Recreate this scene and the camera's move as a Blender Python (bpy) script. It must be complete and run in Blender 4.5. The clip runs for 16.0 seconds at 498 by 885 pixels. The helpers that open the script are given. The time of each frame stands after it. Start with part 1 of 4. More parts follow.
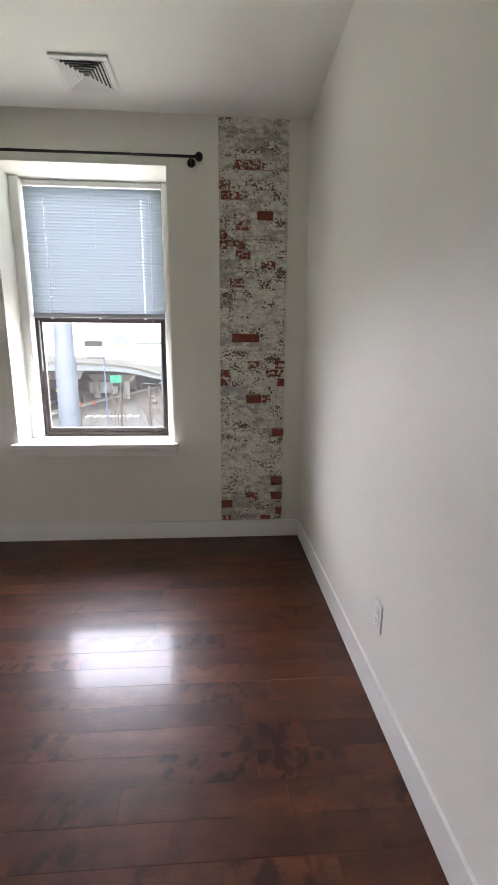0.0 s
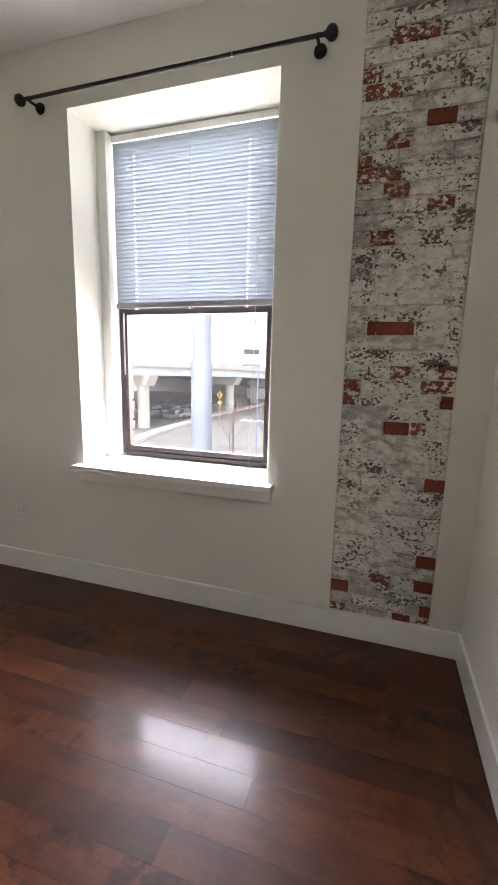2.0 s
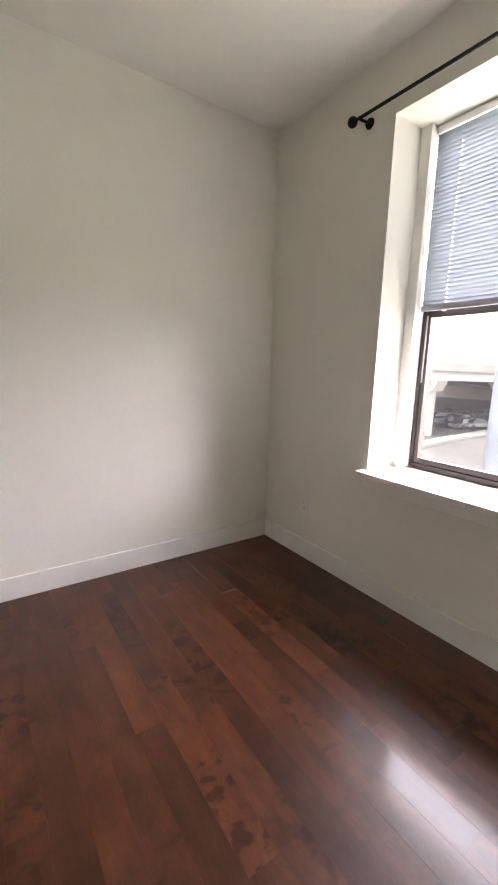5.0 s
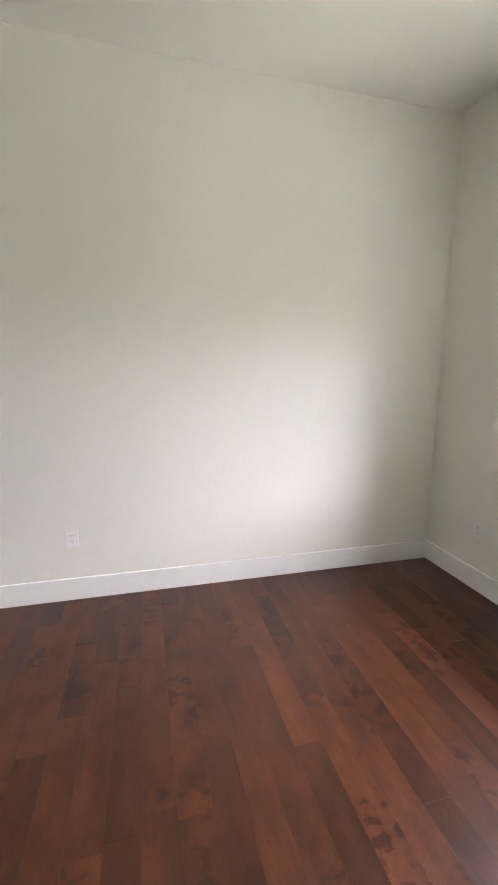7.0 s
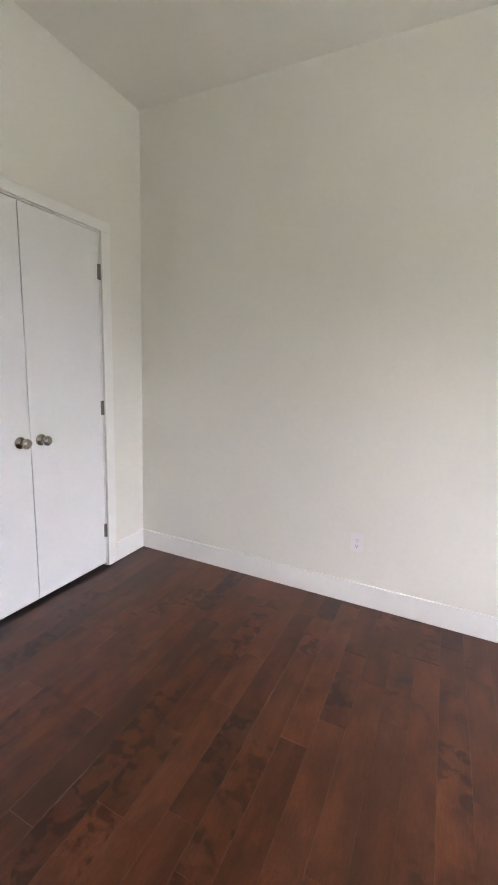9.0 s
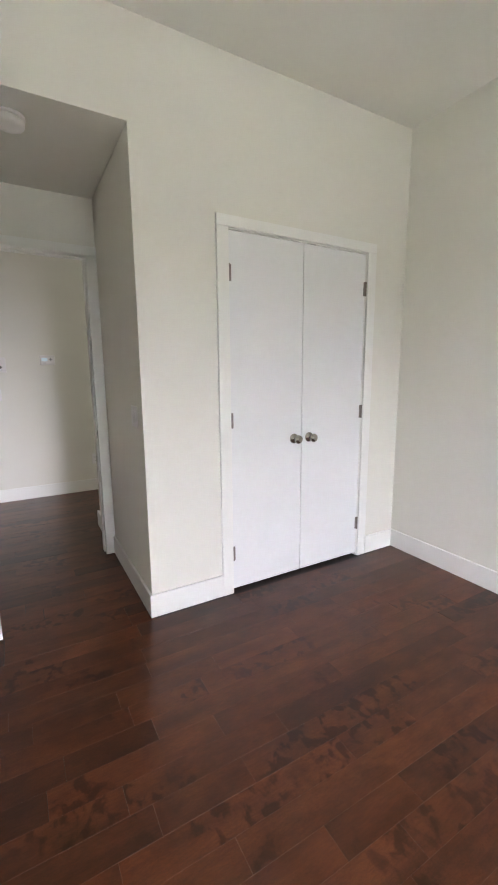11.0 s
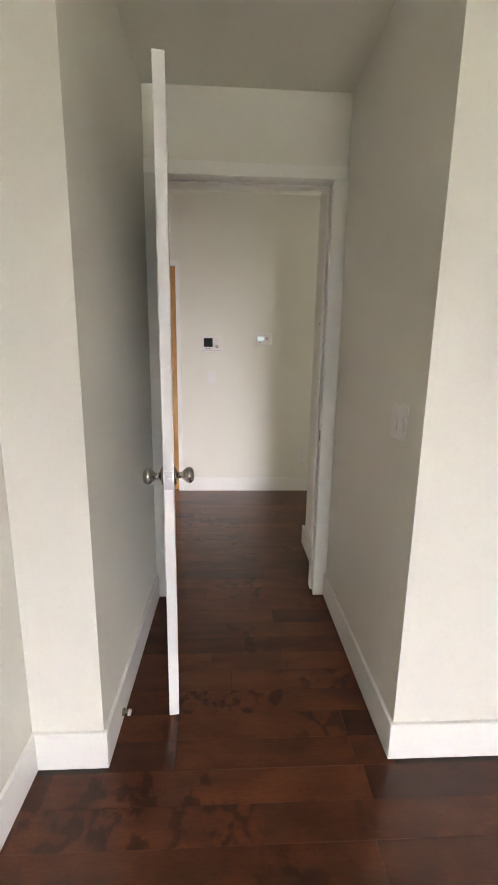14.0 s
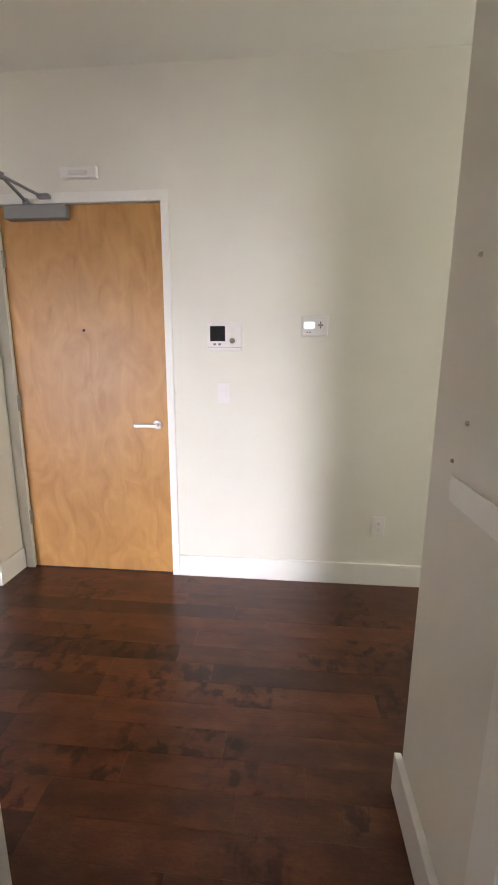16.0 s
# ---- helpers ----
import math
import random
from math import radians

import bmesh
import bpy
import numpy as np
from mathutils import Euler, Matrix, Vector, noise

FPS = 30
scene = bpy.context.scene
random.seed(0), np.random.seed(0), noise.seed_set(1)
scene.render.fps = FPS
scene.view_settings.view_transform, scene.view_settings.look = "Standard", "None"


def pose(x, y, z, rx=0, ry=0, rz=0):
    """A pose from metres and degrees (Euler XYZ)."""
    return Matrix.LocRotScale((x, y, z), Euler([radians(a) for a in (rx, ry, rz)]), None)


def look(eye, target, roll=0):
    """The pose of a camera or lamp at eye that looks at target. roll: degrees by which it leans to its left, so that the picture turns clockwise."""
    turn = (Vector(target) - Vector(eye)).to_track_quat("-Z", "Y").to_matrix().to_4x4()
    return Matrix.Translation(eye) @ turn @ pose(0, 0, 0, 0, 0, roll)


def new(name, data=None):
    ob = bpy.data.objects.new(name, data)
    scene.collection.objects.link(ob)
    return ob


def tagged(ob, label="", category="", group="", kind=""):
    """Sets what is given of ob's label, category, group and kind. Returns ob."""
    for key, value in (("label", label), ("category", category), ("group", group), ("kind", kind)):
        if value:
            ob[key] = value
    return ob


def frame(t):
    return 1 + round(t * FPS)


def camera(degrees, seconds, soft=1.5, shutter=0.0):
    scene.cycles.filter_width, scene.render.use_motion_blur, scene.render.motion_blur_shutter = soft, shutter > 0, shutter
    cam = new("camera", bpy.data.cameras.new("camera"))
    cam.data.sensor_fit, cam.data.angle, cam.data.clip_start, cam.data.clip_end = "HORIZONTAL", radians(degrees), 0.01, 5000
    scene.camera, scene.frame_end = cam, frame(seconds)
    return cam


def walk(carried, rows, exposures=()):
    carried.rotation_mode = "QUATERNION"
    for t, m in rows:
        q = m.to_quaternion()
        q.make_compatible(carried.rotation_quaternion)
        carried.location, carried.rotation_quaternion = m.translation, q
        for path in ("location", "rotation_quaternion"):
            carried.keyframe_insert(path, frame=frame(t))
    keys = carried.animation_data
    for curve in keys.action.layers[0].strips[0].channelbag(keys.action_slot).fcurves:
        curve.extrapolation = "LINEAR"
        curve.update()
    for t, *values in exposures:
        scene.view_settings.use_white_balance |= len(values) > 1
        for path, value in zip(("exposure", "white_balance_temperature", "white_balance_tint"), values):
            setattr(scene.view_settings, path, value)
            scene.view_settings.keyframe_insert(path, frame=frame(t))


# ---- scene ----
cam = camera(62.9, 16.0, soft=1.8)
PATH = [
    (0, (-0.601, -3.034, 1.351), (-0.473, -1.075, 0.967), 0.3),
    (0.5, (-0.517, -2.703, 1.337), (-0.458, -0.737, 0.976), 0.9),
    (1, (-0.45, -2.417, 1.314), (-0.518, -0.456, 0.928), 1.7),
    (1.5, (-0.449, -2.139, 1.331), (-0.595, -0.177, 0.969), 1.4),
    (2, (-0.457, -1.959, 1.334), (-1.045, -0.08, 0.981), 1.4),
    (2.5, (-0.452, -1.864, 1.353), (-1.471, -0.182, 0.994), 1.9),
    (3, (-0.505, -1.888, 1.359), (-1.721, -0.341, 1.0), 0.7),
    (3.5, (-0.532, -1.898, 1.351), (-1.858, -0.444, 0.995), 0.8),
    (5.8, (-0.581, -1.936, 1.347), (-2.325, -1.023, 0.996), 0.9),
    (6, (-0.588, -1.947, 1.334), (-2.359, -1.083, 0.991), 0.7),
    (6.5, (-0.614, -1.966, 1.342), (-2.453, -1.261, 0.995), 0.7),
    (7, (-0.65, -1.995, 1.336), (-2.558, -1.498, 1.0), 0.5),
    (7.5, (-0.693, -2.042, 1.321), (-2.652, -1.805, 0.995), 0.5),
    (8, (-0.739, -2.066, 1.32), (-2.71, -2.145, 0.99), -0.1),
    (8.5, (-0.767, -2.054, 1.357), (-2.673, -2.546, 1.006), 0.2),
    (8.7, (-0.775, -2.06, 1.354), (-2.636, -2.702, 1.001), 1.2),
    (10.8, (-0.658, -1.918, 1.347), (-1.735, -3.569, 1.012), -0.6),
    (11, (-0.614, -1.909, 1.354), (-1.587, -3.623, 1.012), -0.5),
    (11.5, (-0.523, -1.891, 1.356), (-1.241, -3.723, 1.002), -0.4),
    (12, (-0.48, -1.904, 1.355), (-0.977, -3.806, 0.986), 0.1),
    (12.5, (-0.522, -2.013, 1.343), (-0.815, -3.955, 0.965), 0.5),
    (13, (-0.593, -2.183, 1.341), (-0.741, -4.136, 0.936), 1.2),
    (13.5, (-0.589, -2.517, 1.339), (-0.696, -4.476, 0.951), 1.3),
    (14, (-0.621, -2.884, 1.307), (-0.718, -4.841, 0.908), 0.9),
    (14.5, (-0.692, -3.287, 1.328), (-0.714, -5.247, 0.929), 1.2),
    (15, (-0.724, -3.718, 1.356), (-0.791, -5.673, 0.939), 1.3),
    (15.5, (-0.777, -4.141, 1.307), (-0.723, -6.106, 0.939), 0.4),
    (16, (-0.793, -4.566, 1.324), (-0.621, -6.518, 0.922), 0.3),
]
walk(cam, [(t, look(eye, target, roll)) for t, eye, target, roll in PATH],
     [(0, 3.55, 6850, 8), (1.5, 3.62, 6950, 9), (2, 3.7, 7050, 12), (3.5, 3.4, 7650, 16), (7, 4.2, 7050, 10), (8.5, 4.2, 7000, 9), (11, 4.45, 6850, 7), (12.5, 4.45, 7000, 7), (13.5, 4.5, 7250, 7), (14.5, 4.9, 7600, 6), (15, 5.05, 7500, 5), (16, 5.2, 7050, 8)])

# ---- world, sun, exposure ----
world = bpy.data.worlds.new("sky")
scene.world = world
world.use_nodes = True
wn = world.node_tree
sky = wn.nodes.new("ShaderNodeTexSky")
sky.sky_type = "NISHITA"
sky.sun_disc = False
sky.sun_elevation = radians(48)
sky.sun_rotation = radians(200)
sky.air_density, sky.dust_density, sky.ozone_density = 1.0, 1.5, 1.0
wn.nodes["Background"].inputs["Strength"].default_value = 0.075
veil = wn.nodes.new("ShaderNodeHueSaturation")      # thin overcast
veil.inputs["Saturation"].default_value = 0.4
wn.links.new(sky.outputs["Color"], veil.inputs["Color"])
wn.links.new(veil.outputs["Color"], wn.nodes["Background"].inputs["Color"])

sun = new("sun", bpy.data.lights.new("sun", "SUN"))
sun.data.energy, sun.data.angle, sun.data.color = 0.6, radians(12), (1.0, 0.96, 0.9)
sun.matrix_world = look((0, 0, 0), (0.25, 0.62, -0.75))

# daylight of the bright sky before the window, and what the street throws back up through its open half
day = new("sky_daylight", bpy.data.lights.new("sky_daylight", "AREA"))
day.data.shape, day.data.size, day.data.size_y = "RECTANGLE", 16.0, 5.0
day.data.energy, day.data.color = 980.0, (0.815, 0.80, 1.0)
day.matrix_world = look((-1.3, 3.0, 3.95), (-1.3, 0.0, 3.95))
day = new("street_daylight", bpy.data.lights.new("street_daylight", "AREA"))
day.data.shape, day.data.size, day.data.size_y = "RECTANGLE", 12.0, 3.0
day.data.energy, day.data.color = 80.0, (1.0, 0.98, 0.90)
day.matrix_world = look((-1.5, 3.0, -0.5), (-1.5, 0.0, 1.3))

# lamp in an assumed, unseen living room window, added to light the hall wall
day = new("unseen_window_daylight", bpy.data.lights.new("unseen_window_daylight", "AREA"))
day.data.shape, day.data.size, day.data.size_y = "RECTANGLE", 0.86, 0.84
day.data.energy, day.data.color = 2.1, (0.85, 0.81, 1.0)
day.data.spread = radians(72)
day.matrix_world = look((3.47, 0.20, 1.24), (0.2, -6.0, -1.9))

# fill lamp added before the closed west wall, to brighten the hall's dim side
day = new("hall_fill", bpy.data.lights.new("hall_fill", "AREA"))
day.data.shape, day.data.size, day.data.size_y = "RECTANGLE", 0.9, 1.3
day.data.energy, day.data.color = 1.6, (0.98, 0.95, 1.0)
day.matrix_world = look((-5.1, -6.24, 1.35), (-3.0, -6.24, 1.3))

# ---- plan (metres): north wall y=0, east wall x=0, floor z=0 ----
H = 2.94                      # bedroom ceiling
XW = -3.075                   # west wall
YS = -4.0                     # closet wall
AE, AW, AZ = -0.224, -1.171, 2.494   # alcove sides and soffit
YD, YD2 = -4.978, -5.10       # door wall, two faces
YF = -6.855                   # hall's far wall
HE, HW, HZ = 0.86, -5.2, 2.75  # hall's sides and ceiling
LE = 4.4                      # far side of the assumed, unseen living room
STUB = -5.63                 # end of the stub wall
WX0, WX1, WZ0, WZ1 = -2.095, -0.966, 0.762, 2.632   # window reveal
BX0, BX1, BZ0 = -0.617, -0.141, 0.135                # brick strip
BASE_H, BASE_T = 0.135, 0.014


# ---- materials ----
def mat(name, colour, rough=0.5, metal=0.0, vary=0.06, scale=3.0, fine=0.0, fine_scale=220.0, coat=0.0, bump=0.1, rnd=0.0):
    """A plain surface: slow tone changes, a fine grain and a fine relief."""
    m = bpy.data.materials.new(name)
    m.use_nodes = True
    t = m.node_tree
    b = t.nodes["Principled BSDF"]
    b.inputs["Roughness"].default_value = rough
    b.inputs["Metallic"].default_value = metal
    b.inputs["Coat Weight"].default_value = coat
    co = t.nodes.new("ShaderNodeTexCoord")
    n = t.nodes.new("ShaderNodeTexNoise")
    n.inputs["Scale"].default_value, n.inputs["Detail"].default_value = scale, 5
    t.links.new(co.outputs["Object"], n.inputs["Vector"])
    ramp = t.nodes.new("ShaderNodeValToRGB")
    ramp.color_ramp.elements[0].position, ramp.color_ramp.elements[1].position = 0.3, 0.7
    ramp.color_ramp.elements[0].color = (*[c * (1 - vary) for c in colour], 1)
    ramp.color_ramp.elements[1].color = (*[min(1, c * (1 + vary)) for c in colour], 1)
    t.links.new(n.outputs["Fac"], ramp.inputs["Fac"])
    out = ramp.outputs["Color"]
    if rnd:
        info = t.nodes.new("ShaderNodeObjectInfo")
        hsv = t.nodes.new("ShaderNodeHueSaturation")
        mr = t.nodes.new("ShaderNodeMapRange")
        mr.inputs["To Min"].default_value, mr.inputs["To Max"].default_value = 1 - rnd, 1 + rnd
        t.links.new(info.outputs["Random"], mr.inputs["Value"])
        t.links.new(mr.outputs["Result"], hsv.inputs["Value"])
        t.links.new(out, hsv.inputs["Color"])
        out = hsv.outputs["Color"]
    t.links.new(out, b.inputs["Base Color"])
    if fine:
        f = t.nodes.new("ShaderNodeTexNoise")
        f.inputs["Scale"].default_value, f.inputs["Detail"].default_value = fine_scale, 3
        t.links.new(co.outputs["Object"], f.inputs["Vector"])
        bp = t.nodes.new("ShaderNodeBump")
        bp.inputs["Strength"].default_value, bp.inputs["Distance"].default_value = bump, fine
        t.links.new(f.outputs["Fac"], bp.inputs["Height"])
        t.links.new(bp.outputs["Normal"], b.inputs["Normal"])
    return m


M_WALL = mat("wall_paint", (0.774, 0.768, 0.694), 0.55, vary=0.02, scale=1.3, fine=0.0012, fine_scale=180, bump=0.25)
M_CEIL = mat("ceiling_paint", (0.79, 0.792, 0.725), 0.75, vary=0.02, scale=1.5, fine=0.0012, fine_scale=160, bump=0.2)
M_TRIM = mat("white_semigloss_paint", (0.835, 0.84, 0.80), 0.35, vary=0.015, scale=4, fine=0.0006, fine_scale=60, bump=0.15)
M_DOOR = mat("white_door_paint", (0.80, 0.815, 0.81), 0.4, vary=0.015, scale=3, fine=0.0006, fine_scale=90, bump=0.15)
M_PLASTIC = mat("white_plastic", (0.8, 0.79, 0.77), 0.35, vary=0.01)
M_DARKSLOT = mat("dark_slot", (0.02, 0.02, 0.02), 0.6)
M_NICKEL = mat("satin_nickel", (0.40, 0.37, 0.33), 0.24, 1.0, vary=0.05, scale=20)
M_STEEL = mat("brushed_steel", (0.5, 0.5, 0.5), 0.35, 1.0, vary=0.05, scale=30)
M_OLDSTEEL = mat("dulled_steel", (0.24, 0.22, 0.20), 0.42, 1.0, vary=0.1, scale=30)
M_BRONZE = mat("dark_bronze_aluminium", (0.055, 0.045, 0.04), 0.42, 0.3, vary=0.1, scale=6)
M_BLACK = mat("black_iron", (0.012, 0.012, 0.013), 0.45, 0.4, vary=0.1, scale=20)
M_GREYMETAL = mat("grey_painted_metal", (0.22, 0.23, 0.24), 0.45, 0.2, vary=0.05)
M_VENT = mat("white_vent_enamel", (0.74, 0.73, 0.7), 0.4, vary=0.02)
M_DUCT = mat("duct_shade", (0.05, 0.05, 0.052), 0.7, vary=0.2)
M_ANCHOR = mat("dull_grey_plug", (0.5, 0.46, 0.4), 0.6, vary=0.1)
M_SCREEN = mat("dark_display", (0.012, 0.014, 0.018), 0.12, vary=0.05)
M_SUB = mat("dark_joint", (0.018, 0.009, 0.006), 0.6, vary=0.2, scale=10)
M_MORTAR = mat("painted_mortar", (0.55, 0.53, 0.50), 0.85, vary=0.22, scale=26, fine=0.004, fine_scale=120, bump=0.5)


def mat_glass():
    m = bpy.data.materials.new("window_glass")
    m.use_nodes = True
    t = m.node_tree
    out = t.nodes["Material Output"]
    t.nodes.remove(t.nodes["Principled BSDF"])
    tr, gl, mx, fr = (t.nodes.new(n) for n in ("ShaderNodeBsdfTransparent", "ShaderNodeBsdfGlossy", "ShaderNodeMixShader", "ShaderNodeLayerWeight"))
    tr.inputs["Color"].default_value = (0.93, 0.94, 0.94, 1)
    gl.inputs["Roughness"].default_value = 0.02
    fr.inputs["Blend"].default_value = 0.5
    pw, ma = t.nodes.new("ShaderNodeMath"), t.nodes.new("ShaderNodeMath")
    pw.operation, ma.operation = "POWER", "MULTIPLY_ADD"
    pw.inputs[1].default_value, ma.inputs[1].default_value, ma.inputs[2].default_value = 5.0, 0.7, 0.02
    t.links.new(fr.outputs["Facing"], pw.inputs[0])
    t.links.new(pw.outputs[0], ma.inputs[0])
    t.links.new(ma.outputs[0], mx.inputs["Fac"])
    t.links.new(tr.outputs["BSDF"], mx.inputs[1])
    t.links.new(gl.outputs["BSDF"], mx.inputs[2])
    glare, veil = t.nodes.new("ShaderNodeBsdfTranslucent"), t.nodes.new("ShaderNodeMixShader")   # faint haze standing in for daylight glare on the pane
    glare.inputs["Color"].default_value = (0.8, 0.8, 0.8, 1)
    veil.inputs["Fac"].default_value = 0.0035
    t.links.new(mx.outputs["Shader"], veil.inputs[1])
    t.links.new(glare.outputs["BSDF"], veil.inputs[2])
    t.links.new(veil.outputs["Shader"], out.inputs["Surface"])
    return m


M_GLASS = mat_glass()


def mat_slat():
    """Vinyl darkened to grey-teal against the strong sky lamp; lets some daylight through."""
    m = bpy.data.materials.new("blind_vinyl")
    m.use_nodes = True
    t = m.node_tree
    out = t.nodes["Material Output"]
    b = t.nodes["Principled BSDF"]
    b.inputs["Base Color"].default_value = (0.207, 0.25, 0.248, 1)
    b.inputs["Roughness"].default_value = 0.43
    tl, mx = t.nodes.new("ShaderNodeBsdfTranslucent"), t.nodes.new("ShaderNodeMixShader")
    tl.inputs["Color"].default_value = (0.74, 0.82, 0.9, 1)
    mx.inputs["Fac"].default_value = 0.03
    t.links.new(b.outputs["BSDF"], mx.inputs[1])
    t.links.new(tl.outputs["BSDF"], mx.inputs[2])
    t.links.new(mx.outputs["Shader"], out.inputs["Surface"])
    return m


M_SLAT = mat_slat()
M_RAIL = mat("blind_rail_enamel", (0.33, 0.34, 0.36), 0.4, vary=0.03)


def mat_glow(name, colour, strength):
    m = bpy.data.materials.new(name)
    m.use_nodes = True
    b = m.node_tree.nodes["Principled BSDF"]
    b.inputs["Base Color"].default_value = (*colour, 1)
    b.inputs["Emission Color"].default_value = (*colour, 1)
    b.inputs["Emission Strength"].default_value = strength
    return m


def mat_planks():
    """Dark red-brown hand-finished maple: tone by board, long grain, blotches, dark knots, satin lacquer."""
    m = bpy.data.materials.new("stained_maple_boards")
    m.use_nodes = True
    t = m.node_tree
    L = t.links.new
    b = t.nodes["Principled BSDF"]
    co, info = t.nodes.new("ShaderNodeTexCoord"), t.nodes.new("ShaderNodeObjectInfo")
    off = t.nodes.new("ShaderNodeVectorMath")
    off.operation = "SCALE"
    comb = t.nodes.new("ShaderNodeCombineXYZ")
    for i in range(3):
        L(info.outputs["Random"], comb.inputs[i])
    L(comb.outputs[0], off.inputs[0])
    off.inputs["Scale"].default_value = 57.0
    add = t.nodes.new("ShaderNodeVectorMath")
    L(co.outputs["Object"], add.inputs[0])
    L(off.outputs[0], add.inputs[1])

    def stretched(sx, sy, scale, detail, dist=0.0):
        mp, n = t.nodes.new("ShaderNodeMapping"), t.nodes.new("ShaderNodeTexNoise")
        mp.inputs["Scale"].default_value = (sx, sy, 1)
        n.inputs["Scale"].default_value, n.inputs["Detail"].default_value, n.inputs["Distortion"].default_value = scale, detail, dist
        L(add.outputs[0], mp.inputs["Vector"])
        L(mp.outputs["Vector"], n.inputs["Vector"])
        return n.outputs["Fac"]

    def ramp_of(fac, a, ca, z, cz):
        r = t.nodes.new("ShaderNodeValToRGB")
        r.color_ramp.interpolation = "EASE"
        r.color_ramp.elements[0].position, r.color_ramp.elements[0].color = a, (*ca, 1)
        r.color_ramp.elements[1].position, r.color_ramp.elements[1].color = z, (*cz, 1)
        L(fac, r.inputs["Fac"])
        return r.outputs["Color"]

    def times(a, c):
        x = t.nodes.new("ShaderNodeMix")
        x.data_type, x.blend_type = "RGBA", "MULTIPLY"
        x.inputs["Factor"].default_value = 1.0
        L(a, x.inputs[6])
        L(c, x.inputs[7])
        return x.outputs[2]

    base = ramp_of(stretched(1.0, 7.0, 1.6, 4), 0.2, (0.060, 0.0172, 0.0067), 0.8, (0.110, 0.0342, 0.0136))
    mottle = ramp_of(stretched(1.0, 1.6, 7.0, 4), 0.3, (0.74, 0.71, 0.68), 0.7, (1.16, 1.16, 1.16))
    # smoky mineral figure: small soft smudges that gather on some boards and stretches
    where = ramp_of(stretched(1.0, 0.5, 1.7, 1), 0.50, (0, 0, 0), 0.66, (1, 1, 1))
    smudge = ramp_of(stretched(1.0, 0.8, 19.0, 4, 0.3), 0.44, (0, 0, 0), 0.66, (1, 1, 1))
    fleck = ramp_of(times(where, smudge), 0.0, (1, 1, 1), 0.8, (0.40, 0.31, 0.26))
    fine = ramp_of(stretched(1.0, 5.0, 30.0, 3), 0.3, (0.88, 0.88, 0.88), 0.7, (1.1, 1.1, 1.1))
    pores = ramp_of(stretched(1.0, 2.0, 190.0, 2), 0.35, (0.86, 0.86, 0.86), 0.65, (1.1, 1.1, 1.1))
    col = times(times(times(base, mottle), times(fleck, fine)), pores)
    # a board can be much darker than its neighbours
    hsv, mr = t.nodes.new("ShaderNodeHueSaturation"), t.nodes.new("ShaderNodeValToRGB")
    for at, v in ((0.0, 0.56), (0.25, 0.80), (0.6, 1.0)):
        e = mr.color_ramp.elements.new(at) if at else mr.color_ramp.elements[0]
        e.color = (v, v, v, 1)
    mr.color_ramp.elements[-1].color = (1.2, 1.2, 1.2, 1)
    L(info.outputs["Random"], mr.inputs["Fac"])
    L(mr.outputs["Color"], hsv.inputs["Value"])
    L(col, hsv.inputs["Color"])
    L(hsv.outputs["Color"], b.inputs["Base Color"])
    # worn satin lacquer: a soft wide sheen under a clearer film, a little duller from board to board
    rr = t.nodes.new("ShaderNodeMapRange")
    rr.inputs["To Min"].default_value, rr.inputs["To Max"].default_value = 0.10, 0.16
    L(info.outputs["Random"], rr.inputs["Value"])
    L(rr.outputs["Result"], b.inputs["Coat Roughness"])
    b.inputs["Coat Weight"].default_value = 0.38
    b.inputs["Coat IOR"].default_value = 1.4
    b.inputs["Roughness"].default_value = 0.4
    b.inputs["Specular IOR Level"].default_value = 0.32
    bp = t.nodes.new("ShaderNodeBump")
    bp.inputs["Strength"].default_value, bp.inputs["Distance"].default_value = 0.12, 0.0012
    L(stretched(1.0, 2.5, 9.0, 3), bp.inputs["Height"])
    L(bp.outputs["Normal"], b.inputs["Normal"])
    L(bp.outputs["Normal"], b.inputs["Coat Normal"])
    return m


M_PLANK = mat_planks()


